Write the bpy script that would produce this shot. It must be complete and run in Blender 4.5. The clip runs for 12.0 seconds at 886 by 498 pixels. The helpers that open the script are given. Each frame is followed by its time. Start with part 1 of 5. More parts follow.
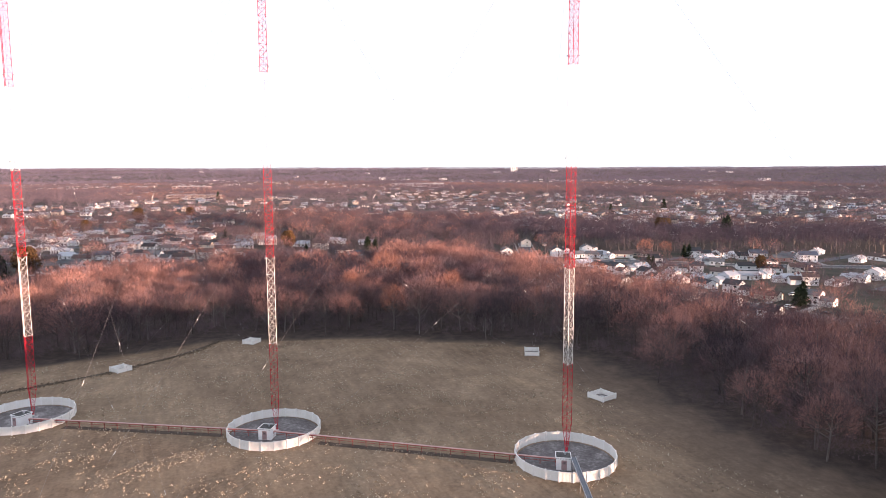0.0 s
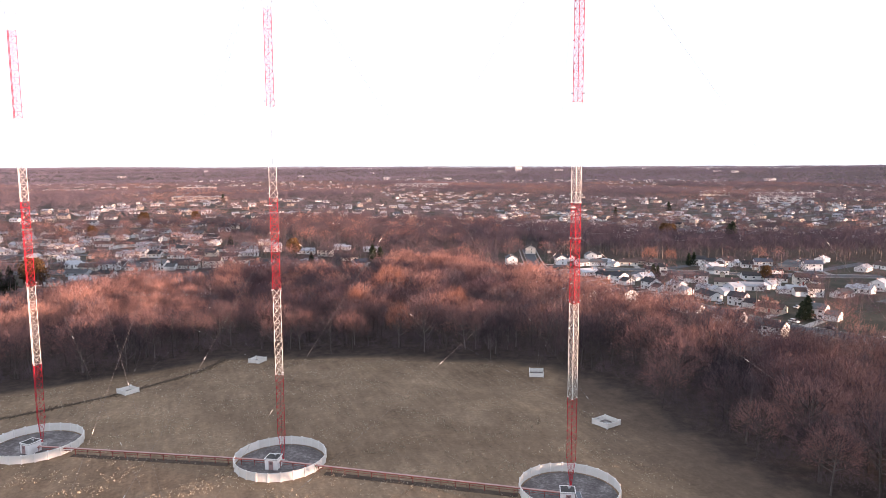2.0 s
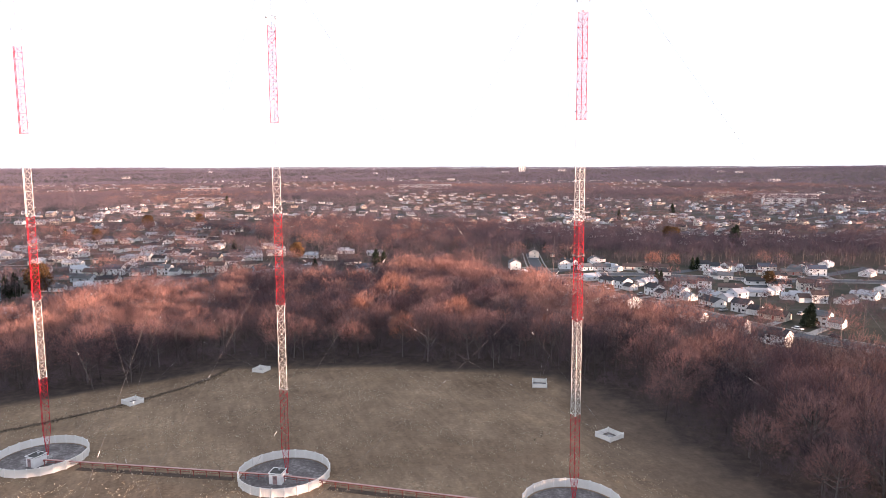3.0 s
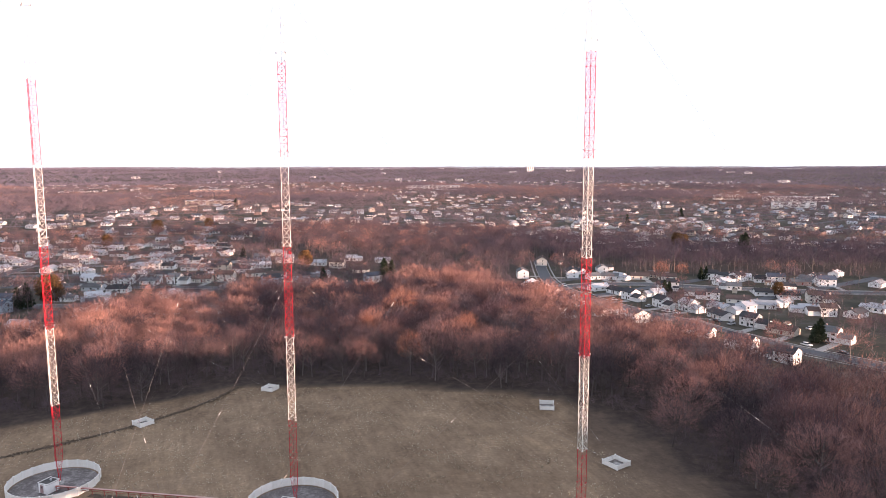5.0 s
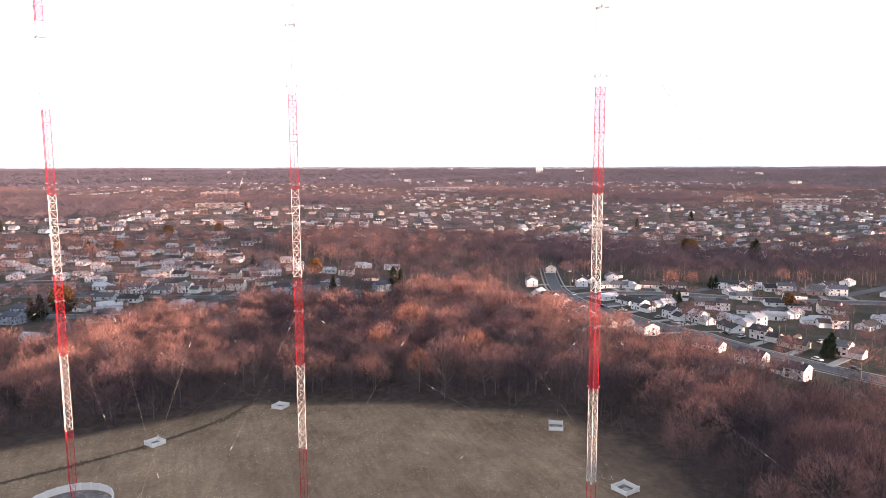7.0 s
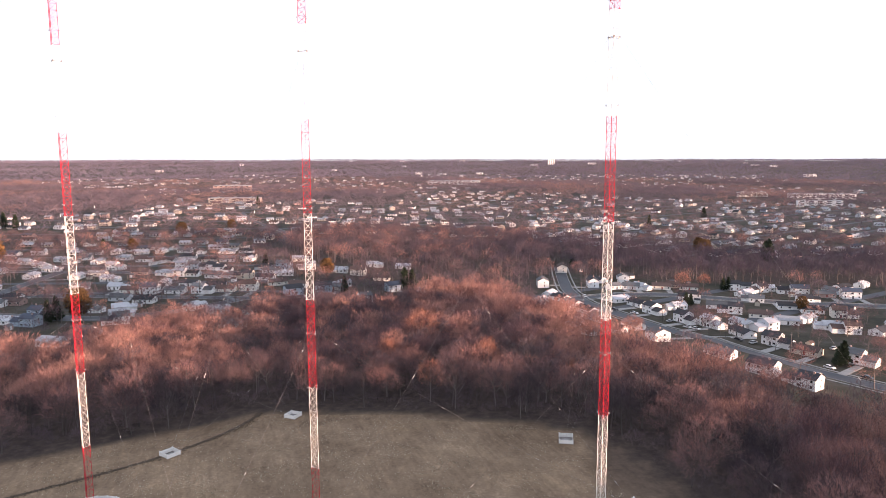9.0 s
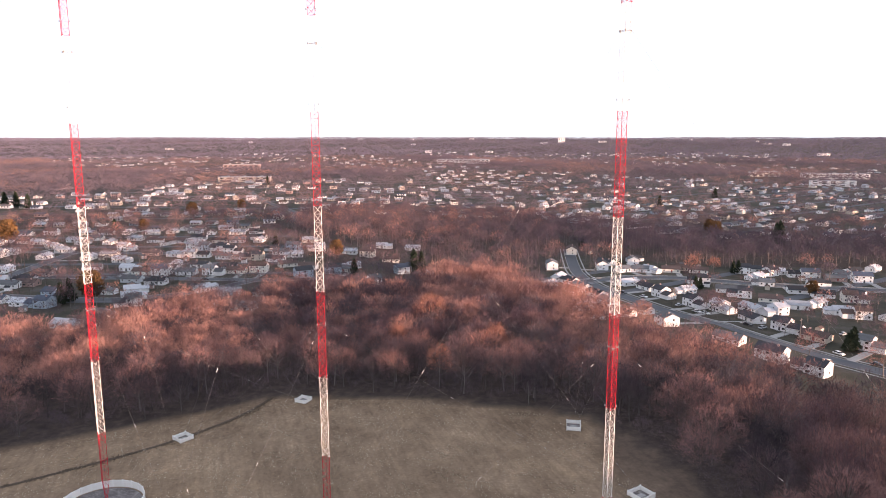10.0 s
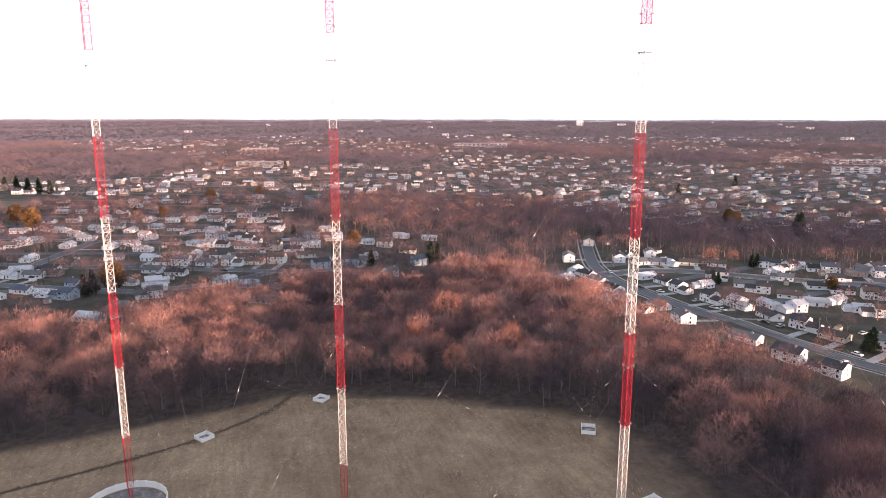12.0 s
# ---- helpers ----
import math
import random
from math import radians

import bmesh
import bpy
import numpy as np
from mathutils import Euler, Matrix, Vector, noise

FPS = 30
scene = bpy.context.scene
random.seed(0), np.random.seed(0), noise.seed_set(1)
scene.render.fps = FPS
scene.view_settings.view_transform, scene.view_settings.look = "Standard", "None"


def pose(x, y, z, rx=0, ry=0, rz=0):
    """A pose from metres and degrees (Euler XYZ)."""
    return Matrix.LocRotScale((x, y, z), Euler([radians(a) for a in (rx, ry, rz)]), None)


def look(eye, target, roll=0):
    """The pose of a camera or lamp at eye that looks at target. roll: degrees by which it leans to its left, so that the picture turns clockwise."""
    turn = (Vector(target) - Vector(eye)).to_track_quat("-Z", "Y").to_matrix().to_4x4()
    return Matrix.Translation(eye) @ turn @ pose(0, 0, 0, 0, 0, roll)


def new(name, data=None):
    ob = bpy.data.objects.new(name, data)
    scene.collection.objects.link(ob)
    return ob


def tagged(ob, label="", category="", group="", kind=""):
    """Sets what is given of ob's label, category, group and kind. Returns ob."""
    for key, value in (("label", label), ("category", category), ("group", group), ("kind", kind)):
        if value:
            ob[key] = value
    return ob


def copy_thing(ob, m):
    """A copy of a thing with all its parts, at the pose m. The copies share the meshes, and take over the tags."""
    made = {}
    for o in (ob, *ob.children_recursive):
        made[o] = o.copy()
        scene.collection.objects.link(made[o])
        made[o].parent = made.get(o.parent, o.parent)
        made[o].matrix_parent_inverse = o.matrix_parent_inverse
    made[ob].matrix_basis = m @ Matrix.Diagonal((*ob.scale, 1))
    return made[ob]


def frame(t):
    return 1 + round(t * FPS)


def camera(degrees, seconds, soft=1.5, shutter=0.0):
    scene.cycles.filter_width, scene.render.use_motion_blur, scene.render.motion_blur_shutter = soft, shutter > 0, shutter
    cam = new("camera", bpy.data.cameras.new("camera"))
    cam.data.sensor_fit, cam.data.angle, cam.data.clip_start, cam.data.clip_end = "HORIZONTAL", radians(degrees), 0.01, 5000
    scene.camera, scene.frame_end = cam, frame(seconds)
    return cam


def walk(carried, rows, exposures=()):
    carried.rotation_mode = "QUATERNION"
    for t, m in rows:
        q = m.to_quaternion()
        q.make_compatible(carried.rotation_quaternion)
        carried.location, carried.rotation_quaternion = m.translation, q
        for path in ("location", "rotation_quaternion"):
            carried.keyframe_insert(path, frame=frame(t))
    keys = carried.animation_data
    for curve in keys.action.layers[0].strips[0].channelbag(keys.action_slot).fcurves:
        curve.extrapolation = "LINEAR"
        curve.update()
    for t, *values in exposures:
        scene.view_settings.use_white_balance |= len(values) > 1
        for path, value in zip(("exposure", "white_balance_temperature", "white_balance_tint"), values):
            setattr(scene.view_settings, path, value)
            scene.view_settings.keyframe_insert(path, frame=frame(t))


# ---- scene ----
cam = camera(65.4, 12.0, soft=0.8)
EXPOSURE, SUN_POWER = 1.62, 5.0
PATH = [
    (0, (35.167, -128.964, 51.564), (35.1264, -126.9783, 51.3289), -0.25),
    (0.5, (35.083, -128.959, 53.340), (35.0401, -126.9736, 53.1024), -0.23),
    (1, (35.071, -128.967, 54.695), (35.0254, -126.9816, 54.4579), -0.24),
    (1.5, (35.062, -128.978, 56.281), (35.0130, -126.9927, 56.0430), -0.25),
    (2, (35.055, -128.977, 58.067), (35.0016, -126.9921, 57.8269), -0.25),
    (2.5, (35.058, -128.992, 59.339), (35.0001, -127.0076, 59.1005), -0.26),
    (3, (35.056, -128.971, 61.096), (34.9929, -126.9864, 60.8557), -0.26),
    (5, (35.050, -128.982, 67.635), (34.9642, -126.9992, 67.3917), -0.18),
    (5.5, (35.029, -129.003, 69.022), (34.9368, -127.0196, 68.7795), -0.18),
    (6, (35.066, -128.993, 70.558), (34.9671, -127.0102, 70.3147), -0.17),
    (6.5, (35.040, -128.995, 72.103), (34.9353, -127.0123, 71.8588), -0.22),
    (7, (34.988, -128.950, 73.611), (34.8761, -126.9680, 73.3664), -0.24),
    (9, (35.034, -128.988, 79.905), (34.8897, -127.0117, 79.6355), -0.21),
    (9.5, (35.025, -129.001, 81.643), (34.8682, -127.0288, 81.3528), -0.16),
    (10, (35.029, -129.002, 82.751), (34.8586, -127.0368, 82.4184), -0.15),
    (10.5, (35.027, -128.991, 84.502), (34.8425, -127.0363, 84.1234), -0.13),
    (11, (35.024, -128.991, 85.979), (34.8138, -127.0389, 85.5979), -0.12),
    (11.5, (35.026, -128.987, 87.766), (34.8095, -127.0356, 87.3832), -0.12),
    (12, (34.954, -129.004, 89.264), (34.7368, -127.0534, 88.8799), -0.07),
]
walk(cam, [(t, look(eye, target, roll)) for t, eye, target, roll in PATH], exposures=[(0.0, EXPOSURE, 6280, 14), (12.0, EXPOSURE, 6280, 14)])

# ---- light: low sun behind the right shoulder, pale sky ----
SUN_AZ, SUN_EL = radians(114), radians(3.0)
world = bpy.data.worlds.new("evening_sky")
scene.world = world
world.use_nodes = True
wn = world.node_tree
sky = wn.nodes.new("ShaderNodeTexSky")
sky.sky_type, sky.sun_disc = "NISHITA", False
sky.sun_elevation, sky.sun_rotation = SUN_EL, SUN_AZ
sky.air_density, sky.dust_density, sky.ozone_density = 0.5, 0.3, 1.5
veil = wn.nodes.new("ShaderNodeMix")
veil.data_type = "RGBA"
veil.inputs["Factor"].default_value = 0.86
veil.inputs["B"].default_value = (2.52, 2.58, 2.76, 1)  # thin pale evening cloud over the whole sky
wn.links.new(sky.outputs["Color"], veil.inputs["A"])
wn.nodes["Background"].inputs["Strength"].default_value = 0.15
wn.links.new(veil.outputs["Result"], wn.nodes["Background"].inputs["Color"])
sun = new("sun", bpy.data.lights.new("sun", "SUN"))
sun.data.energy, sun.data.angle, sun.data.color = SUN_POWER, radians(0.5), (1.0, 0.61, 0.42)
sun.matrix_world = look((0, 0, 0), (-math.sin(SUN_AZ), -math.cos(SUN_AZ), -math.tan(SUN_EL)))


# ---- materials ----
def material(name, colours, rough=0.9, scales=(0.4, 6.0), bump=0.0, island=0.0, piece=0.0, metal=0.0, stretch=(1, 1, 1), distance=0.05):
    """A surface that varies between the given colours at two scales, and from piece to piece."""
    m = bpy.data.materials.new(name)
    m.use_nodes = True
    n, l = m.node_tree.nodes, m.node_tree.links
    shader = n["Principled BSDF"]
    shader.inputs["Roughness"].default_value, shader.inputs["Metallic"].default_value = rough, metal
    shader.inputs["Specular IOR Level"].default_value = 0.25
    place = n.new("ShaderNodeNewGeometry")
    size = n.new("ShaderNodeVectorMath")
    size.operation = "MULTIPLY"
    size.inputs[1].default_value = stretch
    l.new(place.outputs["Position"], size.inputs[0])
    total = None
    for scale, weight in zip(scales, (0.55, 0.45)):
        tex = n.new("ShaderNodeTexNoise")
        tex.inputs["Scale"].default_value, tex.inputs["Detail"].default_value, tex.inputs["Roughness"].default_value = scale, 5, 0.65
        l.new(size.outputs[0], tex.inputs["Vector"])
        w = n.new("ShaderNodeMath")
        w.operation = "MULTIPLY_ADD"
        w.inputs[1].default_value = weight
        l.new(tex.outputs["Fac"], w.inputs[0])
        if total:
            l.new(total, w.inputs[2])
        else:
            w.inputs[2].default_value = 0
        total = w.outputs[0]
    for amount, output in ((island, place.outputs["Random Per Island"]), (piece, n.new("ShaderNodeObjectInfo").outputs["Random"])):
        if amount:
            w = n.new("ShaderNodeMath")
            w.operation = "MULTIPLY_ADD"
            w.inputs[1].default_value = amount
            l.new(output, w.inputs[0])
            off = n.new("ShaderNodeMath")
            off.operation = "SUBTRACT"
            l.new(total, off.inputs[0])
            off.inputs[1].default_value = amount / 2
            l.new(off.outputs[0], w.inputs[2])
            total = w.outputs[0]
    ramp = n.new("ShaderNodeValToRGB")
    l.new(total, ramp.inputs["Fac"])
    stops = ramp.color_ramp.elements
    while len(stops) < len(colours):
        stops.new(0.5)
    for i, (stop, colour) in enumerate(zip(stops, colours)):
        stop.position = 0.28 + 0.44 * i / max(1, len(colours) - 1)
        stop.color = (*colour, 1)
    l.new(ramp.outputs["Color"], shader.inputs["Base Color"])
    if bump:
        b = n.new("ShaderNodeBump")
        b.inputs["Strength"].default_value, b.inputs["Distance"].default_value = bump, distance
        l.new(tex.outputs["Fac"], b.inputs["Height"])
        l.new(b.outputs["Normal"], shader.inputs["Normal"])
    return m


def glass(name):
    m = bpy.data.materials.new(name)
    m.use_nodes = True
    s = m.node_tree.nodes["Principled BSDF"]
    s.inputs["Base Color"].default_value = (0.02, 0.025, 0.03, 1)
    s.inputs["Roughness"].default_value = 0.08
    return m


M_RED = material("red_tower_paint", [(0.36, 0.010, 0.026), (0.48, 0.015, 0.034), (0.55, 0.026, 0.044)], 0.65, (0.3, 5), 0.1)
M_WHITE = material("white_tower_paint", [(0.66, 0.63, 0.58), (0.80, 0.78, 0.74), (0.84, 0.83, 0.80)], 0.55, (0.3, 5), 0.1)
M_RUST = material("weathered_red_steel", [(0.16, 0.05, 0.045), (0.28, 0.07, 0.06), (0.36, 0.12, 0.10)], 0.7, (0.5, 7), 0.2)
M_RUSTPALE = material("faded_red_plate", [(0.30, 0.17, 0.155), (0.42, 0.28, 0.26), (0.50, 0.37, 0.35)], 0.7, (0.5, 7), 0.2)
M_STEEL = material("galvanised_steel", [(0.28, 0.29, 0.31), (0.42, 0.43, 0.45), (0.52, 0.53, 0.54)], 0.45, (0.6, 9), 0.1, metal=0.6)
M_WIRE = material("guy_wire_steel", [(0.22, 0.21, 0.21), (0.34, 0.33, 0.32)], 0.6, (0.2, 3), metal=0.3)
M_PORCELAIN = material("white_porcelain", [(0.72, 0.70, 0.66), (0.82, 0.80, 0.78)], 0.2, (1, 9))
M_FENCE = material("weathered_white_fence", [(0.72, 0.71, 0.675), (0.80, 0.79, 0.755), (0.84, 0.83, 0.80)], 0.75, (0.25, 3), 0.15, piece=0.3)
M_POST = material("white_fence_post", [(0.76, 0.755, 0.74), (0.84, 0.835, 0.82)], 0.7, (0.5, 5))
M_HUT = material("painted_block_wall", [(0.66, 0.65, 0.66), (0.79, 0.78, 0.78), (0.84, 0.84, 0.84)], 0.8, (0.5, 8), 0.2)
M_TAR = material("roof_felt", [(0.035, 0.036, 0.037), (0.065, 0.066, 0.066), (0.12, 0.12, 0.118)], 0.9, (0.8, 8), 0.3)
M_DOOR = material("faded_pink_door", [(0.30, 0.20, 0.20), (0.42, 0.30, 0.30)], 0.6, (1, 8), 0.1)
M_DARK = material("dark_louvre", [(0.04, 0.04, 0.045), (0.08, 0.08, 0.085)], 0.6, (1, 8), 0.1)
M_GRAVEL = material("gravel", [(0.052, 0.047, 0.049), (0.085, 0.077, 0.079), (0.13, 0.12, 0.122), (0.24, 0.23, 0.232), (0.42, 0.41, 0.41)], 0.95, (0.26, 1.6), 0.5, distance=0.1)
M_ASPHALT = material("asphalt", [(0.06, 0.066, 0.077), (0.084, 0.09, 0.104), (0.112, 0.118, 0.132)], 0.85, (0.05, 2.0), 0.2)
M_CONCRETE = material("concrete", [(0.20, 0.20, 0.20), (0.28, 0.28, 0.28), (0.36, 0.355, 0.35)], 0.9, (0.2, 4), 0.2)
M_BARK = material("grey_bark", [(0.055, 0.047, 0.046), (0.105, 0.090, 0.084), (0.190, 0.168, 0.158)], 0.95, (0.15, 4), 0.4, piece=0.4)
M_TWIG = material("bare_twigs", [(0.036, 0.028, 0.037), (0.074, 0.054, 0.064), (0.153, 0.099, 0.104), (0.315, 0.171, 0.156)], 0.9, (0.045, 0.5), island=0.10, piece=0.6)
M_WOODS = material("brown_woodland_twigs", [(0.039, 0.028, 0.037), (0.083, 0.055, 0.064), (0.179, 0.104, 0.104), (0.359, 0.183, 0.162)], 0.9, (0.028, 0.13), island=0.10)
M_GREYWOODS = material("grey_woodland_twigs", [(0.045, 0.037, 0.048), (0.084, 0.067, 0.080), (0.138, 0.100, 0.109), (0.202, 0.137, 0.140)], 0.9, (0.028, 0.13), island=0.10)
# woodland shade is put into this mauve twig colour
M_MAUVEWOODS = material("shaded_mauve_twigs", [(0.041, 0.029, 0.040), (0.077, 0.049, 0.061), (0.138, 0.080, 0.090), (0.228, 0.119, 0.118)], 0.9, (0.028, 0.13), island=0.10)
# low sun on the crowns is put into this orange russet
M_RUSTWOODS = material("sunlit_russet_twigs", [(0.098, 0.058, 0.064), (0.215, 0.116, 0.109), (0.392, 0.207, 0.171), (0.568, 0.298, 0.232)], 0.9, (0.04, 0.13), island=0.10)
# dark bluish twigs: shade of the middle woods put into colour
M_MIDWOODS = material("grey_brown_woodland_twigs", [(0.048, 0.040, 0.058), (0.074, 0.058, 0.078), (0.110, 0.078, 0.096), (0.176, 0.110, 0.118)], 0.9, (0.02, 0.13), island=0.05)
M_SUBTREE = material("pinkish_bare_garden_twigs", [(0.041, 0.035, 0.049), (0.076, 0.061, 0.077), (0.143, 0.101, 0.111), (0.267, 0.166, 0.162)], 0.9, (0.02, 0.11), island=0.10)
# Distance haze is put into the pale mauve of M_HORIZON and M_FARWOODS.
M_HORIZON = material("hazed_mauve_woodland", [(0.100, 0.092, 0.138), (0.147, 0.128, 0.174), (0.200, 0.160, 0.196)], 0.9, (0.0025, 0.02), island=0.06)
M_FARWOODS = material("hazed_distant_twigs", [(0.068, 0.062, 0.088), (0.110, 0.092, 0.118), (0.172, 0.128, 0.147), (0.270, 0.175, 0.179)], 0.9, (0.004, 0.03), island=0.03)
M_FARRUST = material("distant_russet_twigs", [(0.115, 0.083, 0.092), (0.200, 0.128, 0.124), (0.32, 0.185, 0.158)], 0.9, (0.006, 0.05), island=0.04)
M_OAK = material("rusty_oak_leaves", [(0.056, 0.034, 0.016), (0.104, 0.06, 0.024), (0.16, 0.088, 0.034)], 0.8, (0.2, 1.5), island=0.4, piece=0.3)
M_PINE = material("evergreen_needles", [(0.012, 0.02, 0.013), (0.025, 0.038, 0.022), (0.045, 0.06, 0.03)], 0.8, (0.2, 1.5), island=0.3)
M_GLASS = glass("window_glass")
M_TRIM = material("white_trim", [(0.66, 0.66, 0.65), (0.80, 0.80, 0.79)], 0.6, (0.5, 5))
M_PLATE = material("dark_car_trim", [(0.05, 0.05, 0.055), (0.08, 0.08, 0.085)], 0.5, (1, 8))
M_TYRE = material("tyre_rubber", [(0.015, 0.015, 0.016), (0.035, 0.035, 0.036)], 0.9, (2, 12))


def siding(name, c):
    return material(name, [tuple(v * 0.82 for v in c), c, tuple(min(0.84, v * 1.08) for v in c)], 0.7, (0.12, 1.2), 0.25, piece=0.25, stretch=(0.3, 0.3, 6), distance=0.03)


def shingle(name, c):
    m = material(name, [tuple(v * 0.7 for v in c), c, tuple(v * 1.35 for v in c)], 0.85, (0.3, 5), 0.3, piece=0.3, stretch=(1, 1, 3))
    m.node_tree.nodes["Principled BSDF"].inputs["Specular IOR Level"].default_value = 0.3
    return m


WALLS = [siding("white_siding", (0.83, 0.83, 0.83)), siding("cream_siding", (0.76, 0.73, 0.67)), siding("grey_siding", (0.56, 0.59, 0.63)),
         siding("beige_siding", (0.52, 0.46, 0.39)), siding("blue_siding", (0.36, 0.44, 0.52)), siding("rose_brick", (0.42, 0.30, 0.27))]
# the last roof's light grey holds the sky's reflection in its colour
ROOFS = [shingle("charcoal_shingles", (0.034, 0.036, 0.043)), shingle("grey_shingles", (0.11, 0.115, 0.125)), shingle("brown_shingles", (0.085, 0.06, 0.055)),
         shingle("slate_blue_shingles", (0.06, 0.075, 0.105)), shingle("sky_paled_grey_shingles", (0.37, 0.385, 0.42))]


# ---- mesh helpers ----
class Geo:
    """Collects vertices and faces of one mesh."""

    def __init__(self):
        self.v, self.f = [], []

    def quad_strip(self, a, b):
        k, n = len(self.v), len(a)
        self.v += list(a) + list(b)
        self.f += [(k + i, k + i + 1, k + n + i + 1, k + n + i) for i in range(n - 1)]

    def poly(self, *points):
        k = len(self.v)
        self.v += [tuple(p) for p in points]
        self.f.append(tuple(range(k, k + len(points))))

    def box(self, x0, y0, z0, x1, y1, z1, m=None):
        k = len(self.v)
        pts = [(x, y, z) for z in (z0, z1) for x, y in ((x0, y0), (x1, y0), (x1, y1), (x0, y1))]
        self.v += [tuple(m @ Vector(p)) for p in pts] if m else pts
        self.f += [tuple(k + i for i in q) for q in ((3, 2, 1, 0), (4, 5, 6, 7), (0, 1, 5, 4), (1, 2, 6, 5), (2, 3, 7, 6), (3, 0, 4, 7))]

    def tube(self, p, q, r, r2=None, n=6, cap=True):
        p, q = Vector(p), Vector(q)
        r2 = r if r2 is None else r2
        d = (q - p).normalized()
        u = d.cross(Vector((0.3, 0.9, 0.2)) if abs(d.y) < 0.9 else Vector((1, 0, 0))).normalized()
        w = d.cross(u)
        k = len(self.v)
        for c, rad in ((p, r), (q, r2)):
            self.v += [tuple(c + (u * math.cos(2 * math.pi * i / n) + w * math.sin(2 * math.pi * i / n)) * rad) for i in range(n)]
        self.f += [(k + i, k + (i + 1) % n, k + n + (i + 1) % n, k + n + i) for i in range(n)]
        if cap:
            self.f += [tuple(range(k + n - 1, k - 1, -1)), tuple(range(k + n, k + 2 * n))]

    def path(self, points, radii, n=4):
        """One connected tube through the points."""
        k = len(self.v)
        for i, (p, rad) in enumerate(zip(points, radii)):
            d = (points[min(i + 1, len(points) - 1)] - points[max(i - 1, 0)]).normalized()
            u = d.cross(Vector((0.3, 0.2, 0.93))).normalized()
            w = d.cross(u)
            self.v += [tuple(p + (u * math.cos(2 * math.pi * j / n) + w * math.sin(2 * math.pi * j / n)) * rad) for j in range(n)]
        for i in range(len(points) - 1):
            self.f += [(k + i * n + j, k + i * n + (j + 1) % n, k + (i + 1) * n + (j + 1) % n, k + (i + 1) * n + j) for j in range(n)]
        self.f += [tuple(range(k + n - 1, k - 1, -1)), tuple(range(k + (len(points) - 1) * n, k + len(points) * n))]

    def lathe(self, rings, centre=(0, 0, 0), n=12):
        k = len(self.v)
        for r, z in rings:
            self.v += [(centre[0] + r * math.cos(2 * math.pi * i / n), centre[1] + r * math.sin(2 * math.pi * i / n), centre[2] + z) for i in range(n)]
        for j in range(len(rings) - 1):
            self.f += [(k + j * n + i, k + j * n + (i + 1) % n, k + (j + 1) * n + (i + 1) % n, k + (j + 1) * n + i) for i in range(n)]
        self.f += [tuple(range(k + n - 1, k - 1, -1)), tuple(range(k + (len(rings) - 1) * n, k + len(rings) * n))]

    def mesh(self, name, mat):
        me = bpy.data.meshes.new(name)
        me.from_pydata(self.v, [], self.f)
        for one in mat if isinstance(mat, (list, tuple)) else [mat]:
            me.materials.append(one)
        return me


def part(name, geo, mat, parent=None, label="", m=None):
    ob = new(name, geo if isinstance(geo, bpy.types.Mesh) else geo.mesh(name, mat))
    if parent:
        ob.parent = parent
    if m:
        ob.matrix_basis = m
    return tagged(ob, label)


def thing(name, m, label, category, group="", kind=""):
    ob = new(name)
    ob.empty_display_size = 0.3
    ob.matrix_basis = m
    return tagged(ob, label, category, group, kind)


def big_mesh(name, v, tri, mat, smooth=False):
    """A joined triangle mesh out of arrays."""
    me = bpy.data.meshes.new(name)
    v, tri = np.asarray(v, np.float32), np.asarray(tri, np.int32)
    me.vertices.add(len(v))
    me.vertices.foreach_set("co", v.ravel())
    me.loops.add(tri.size)
    me.loops.foreach_set("vertex_index", tri.ravel())
    me.polygons.add(len(tri))
    me.polygons.foreach_set("loop_start", np.arange(0, tri.size, 3, dtype=np.int32))
    me.update(calc_edges=True)
    me.materials.append(mat)
    return me


# ---- the lie of the land ----
def S(v, a, b):
    t = np.clip((v - a) / (b - a), 0, 1)
    return t * t * (3 - 2 * t)


def height(x, y):
    x, y = np.asarray(x, float), np.asarray(y, float)
    r = np.hypot(x - 35, y + 129)
    z = -1.0 * S(y, 20, 80) * S(-x, -20, 30) - (2.0 + 5.0 * S(x, -120, 0)) * S(np.maximum(y - 140, x - 88), 0, 85) - 1.5 * S(y, 150, 350) * S(x, -100, 50)
    z = z + S(r, 420, 900) * 2.5 * (np.sin(x * 0.0047 + 1.0) * np.cos(y * 0.0039) + 0.5 * np.sin(x * 0.011 - y * 0.008))
    rim = 0.97 + 0.03 * np.sin(np.arctan2(x, y) * 9 + 1) + 0.02 * np.sin(np.arctan2(x, y) * 23)
    z = z + 13 * S(x - 35 - 0.66 * (y + 129), 28, 95) * (1 - S(y + 0.445 * x, 25, 95)) * (1 - S(r, 420, 700))  # unseen wooded rise beside the field, added to block the low sun
    return z + 46 * S(r, 2300, 4950) * rim


def inside(poly, x, y):
    x, y = np.asarray(x, float), np.asarray(y, float)
    odd = np.zeros(x.shape, bool)
    for (ax, ay), (bx, by) in zip(poly, poly[1:] + poly[:1]):
        hit = (ay > y) != (by > y)
        odd ^= hit & (x < (bx - ax) * (y - ay) / ((by - ay) or 1e-9) + ax)
    return odd


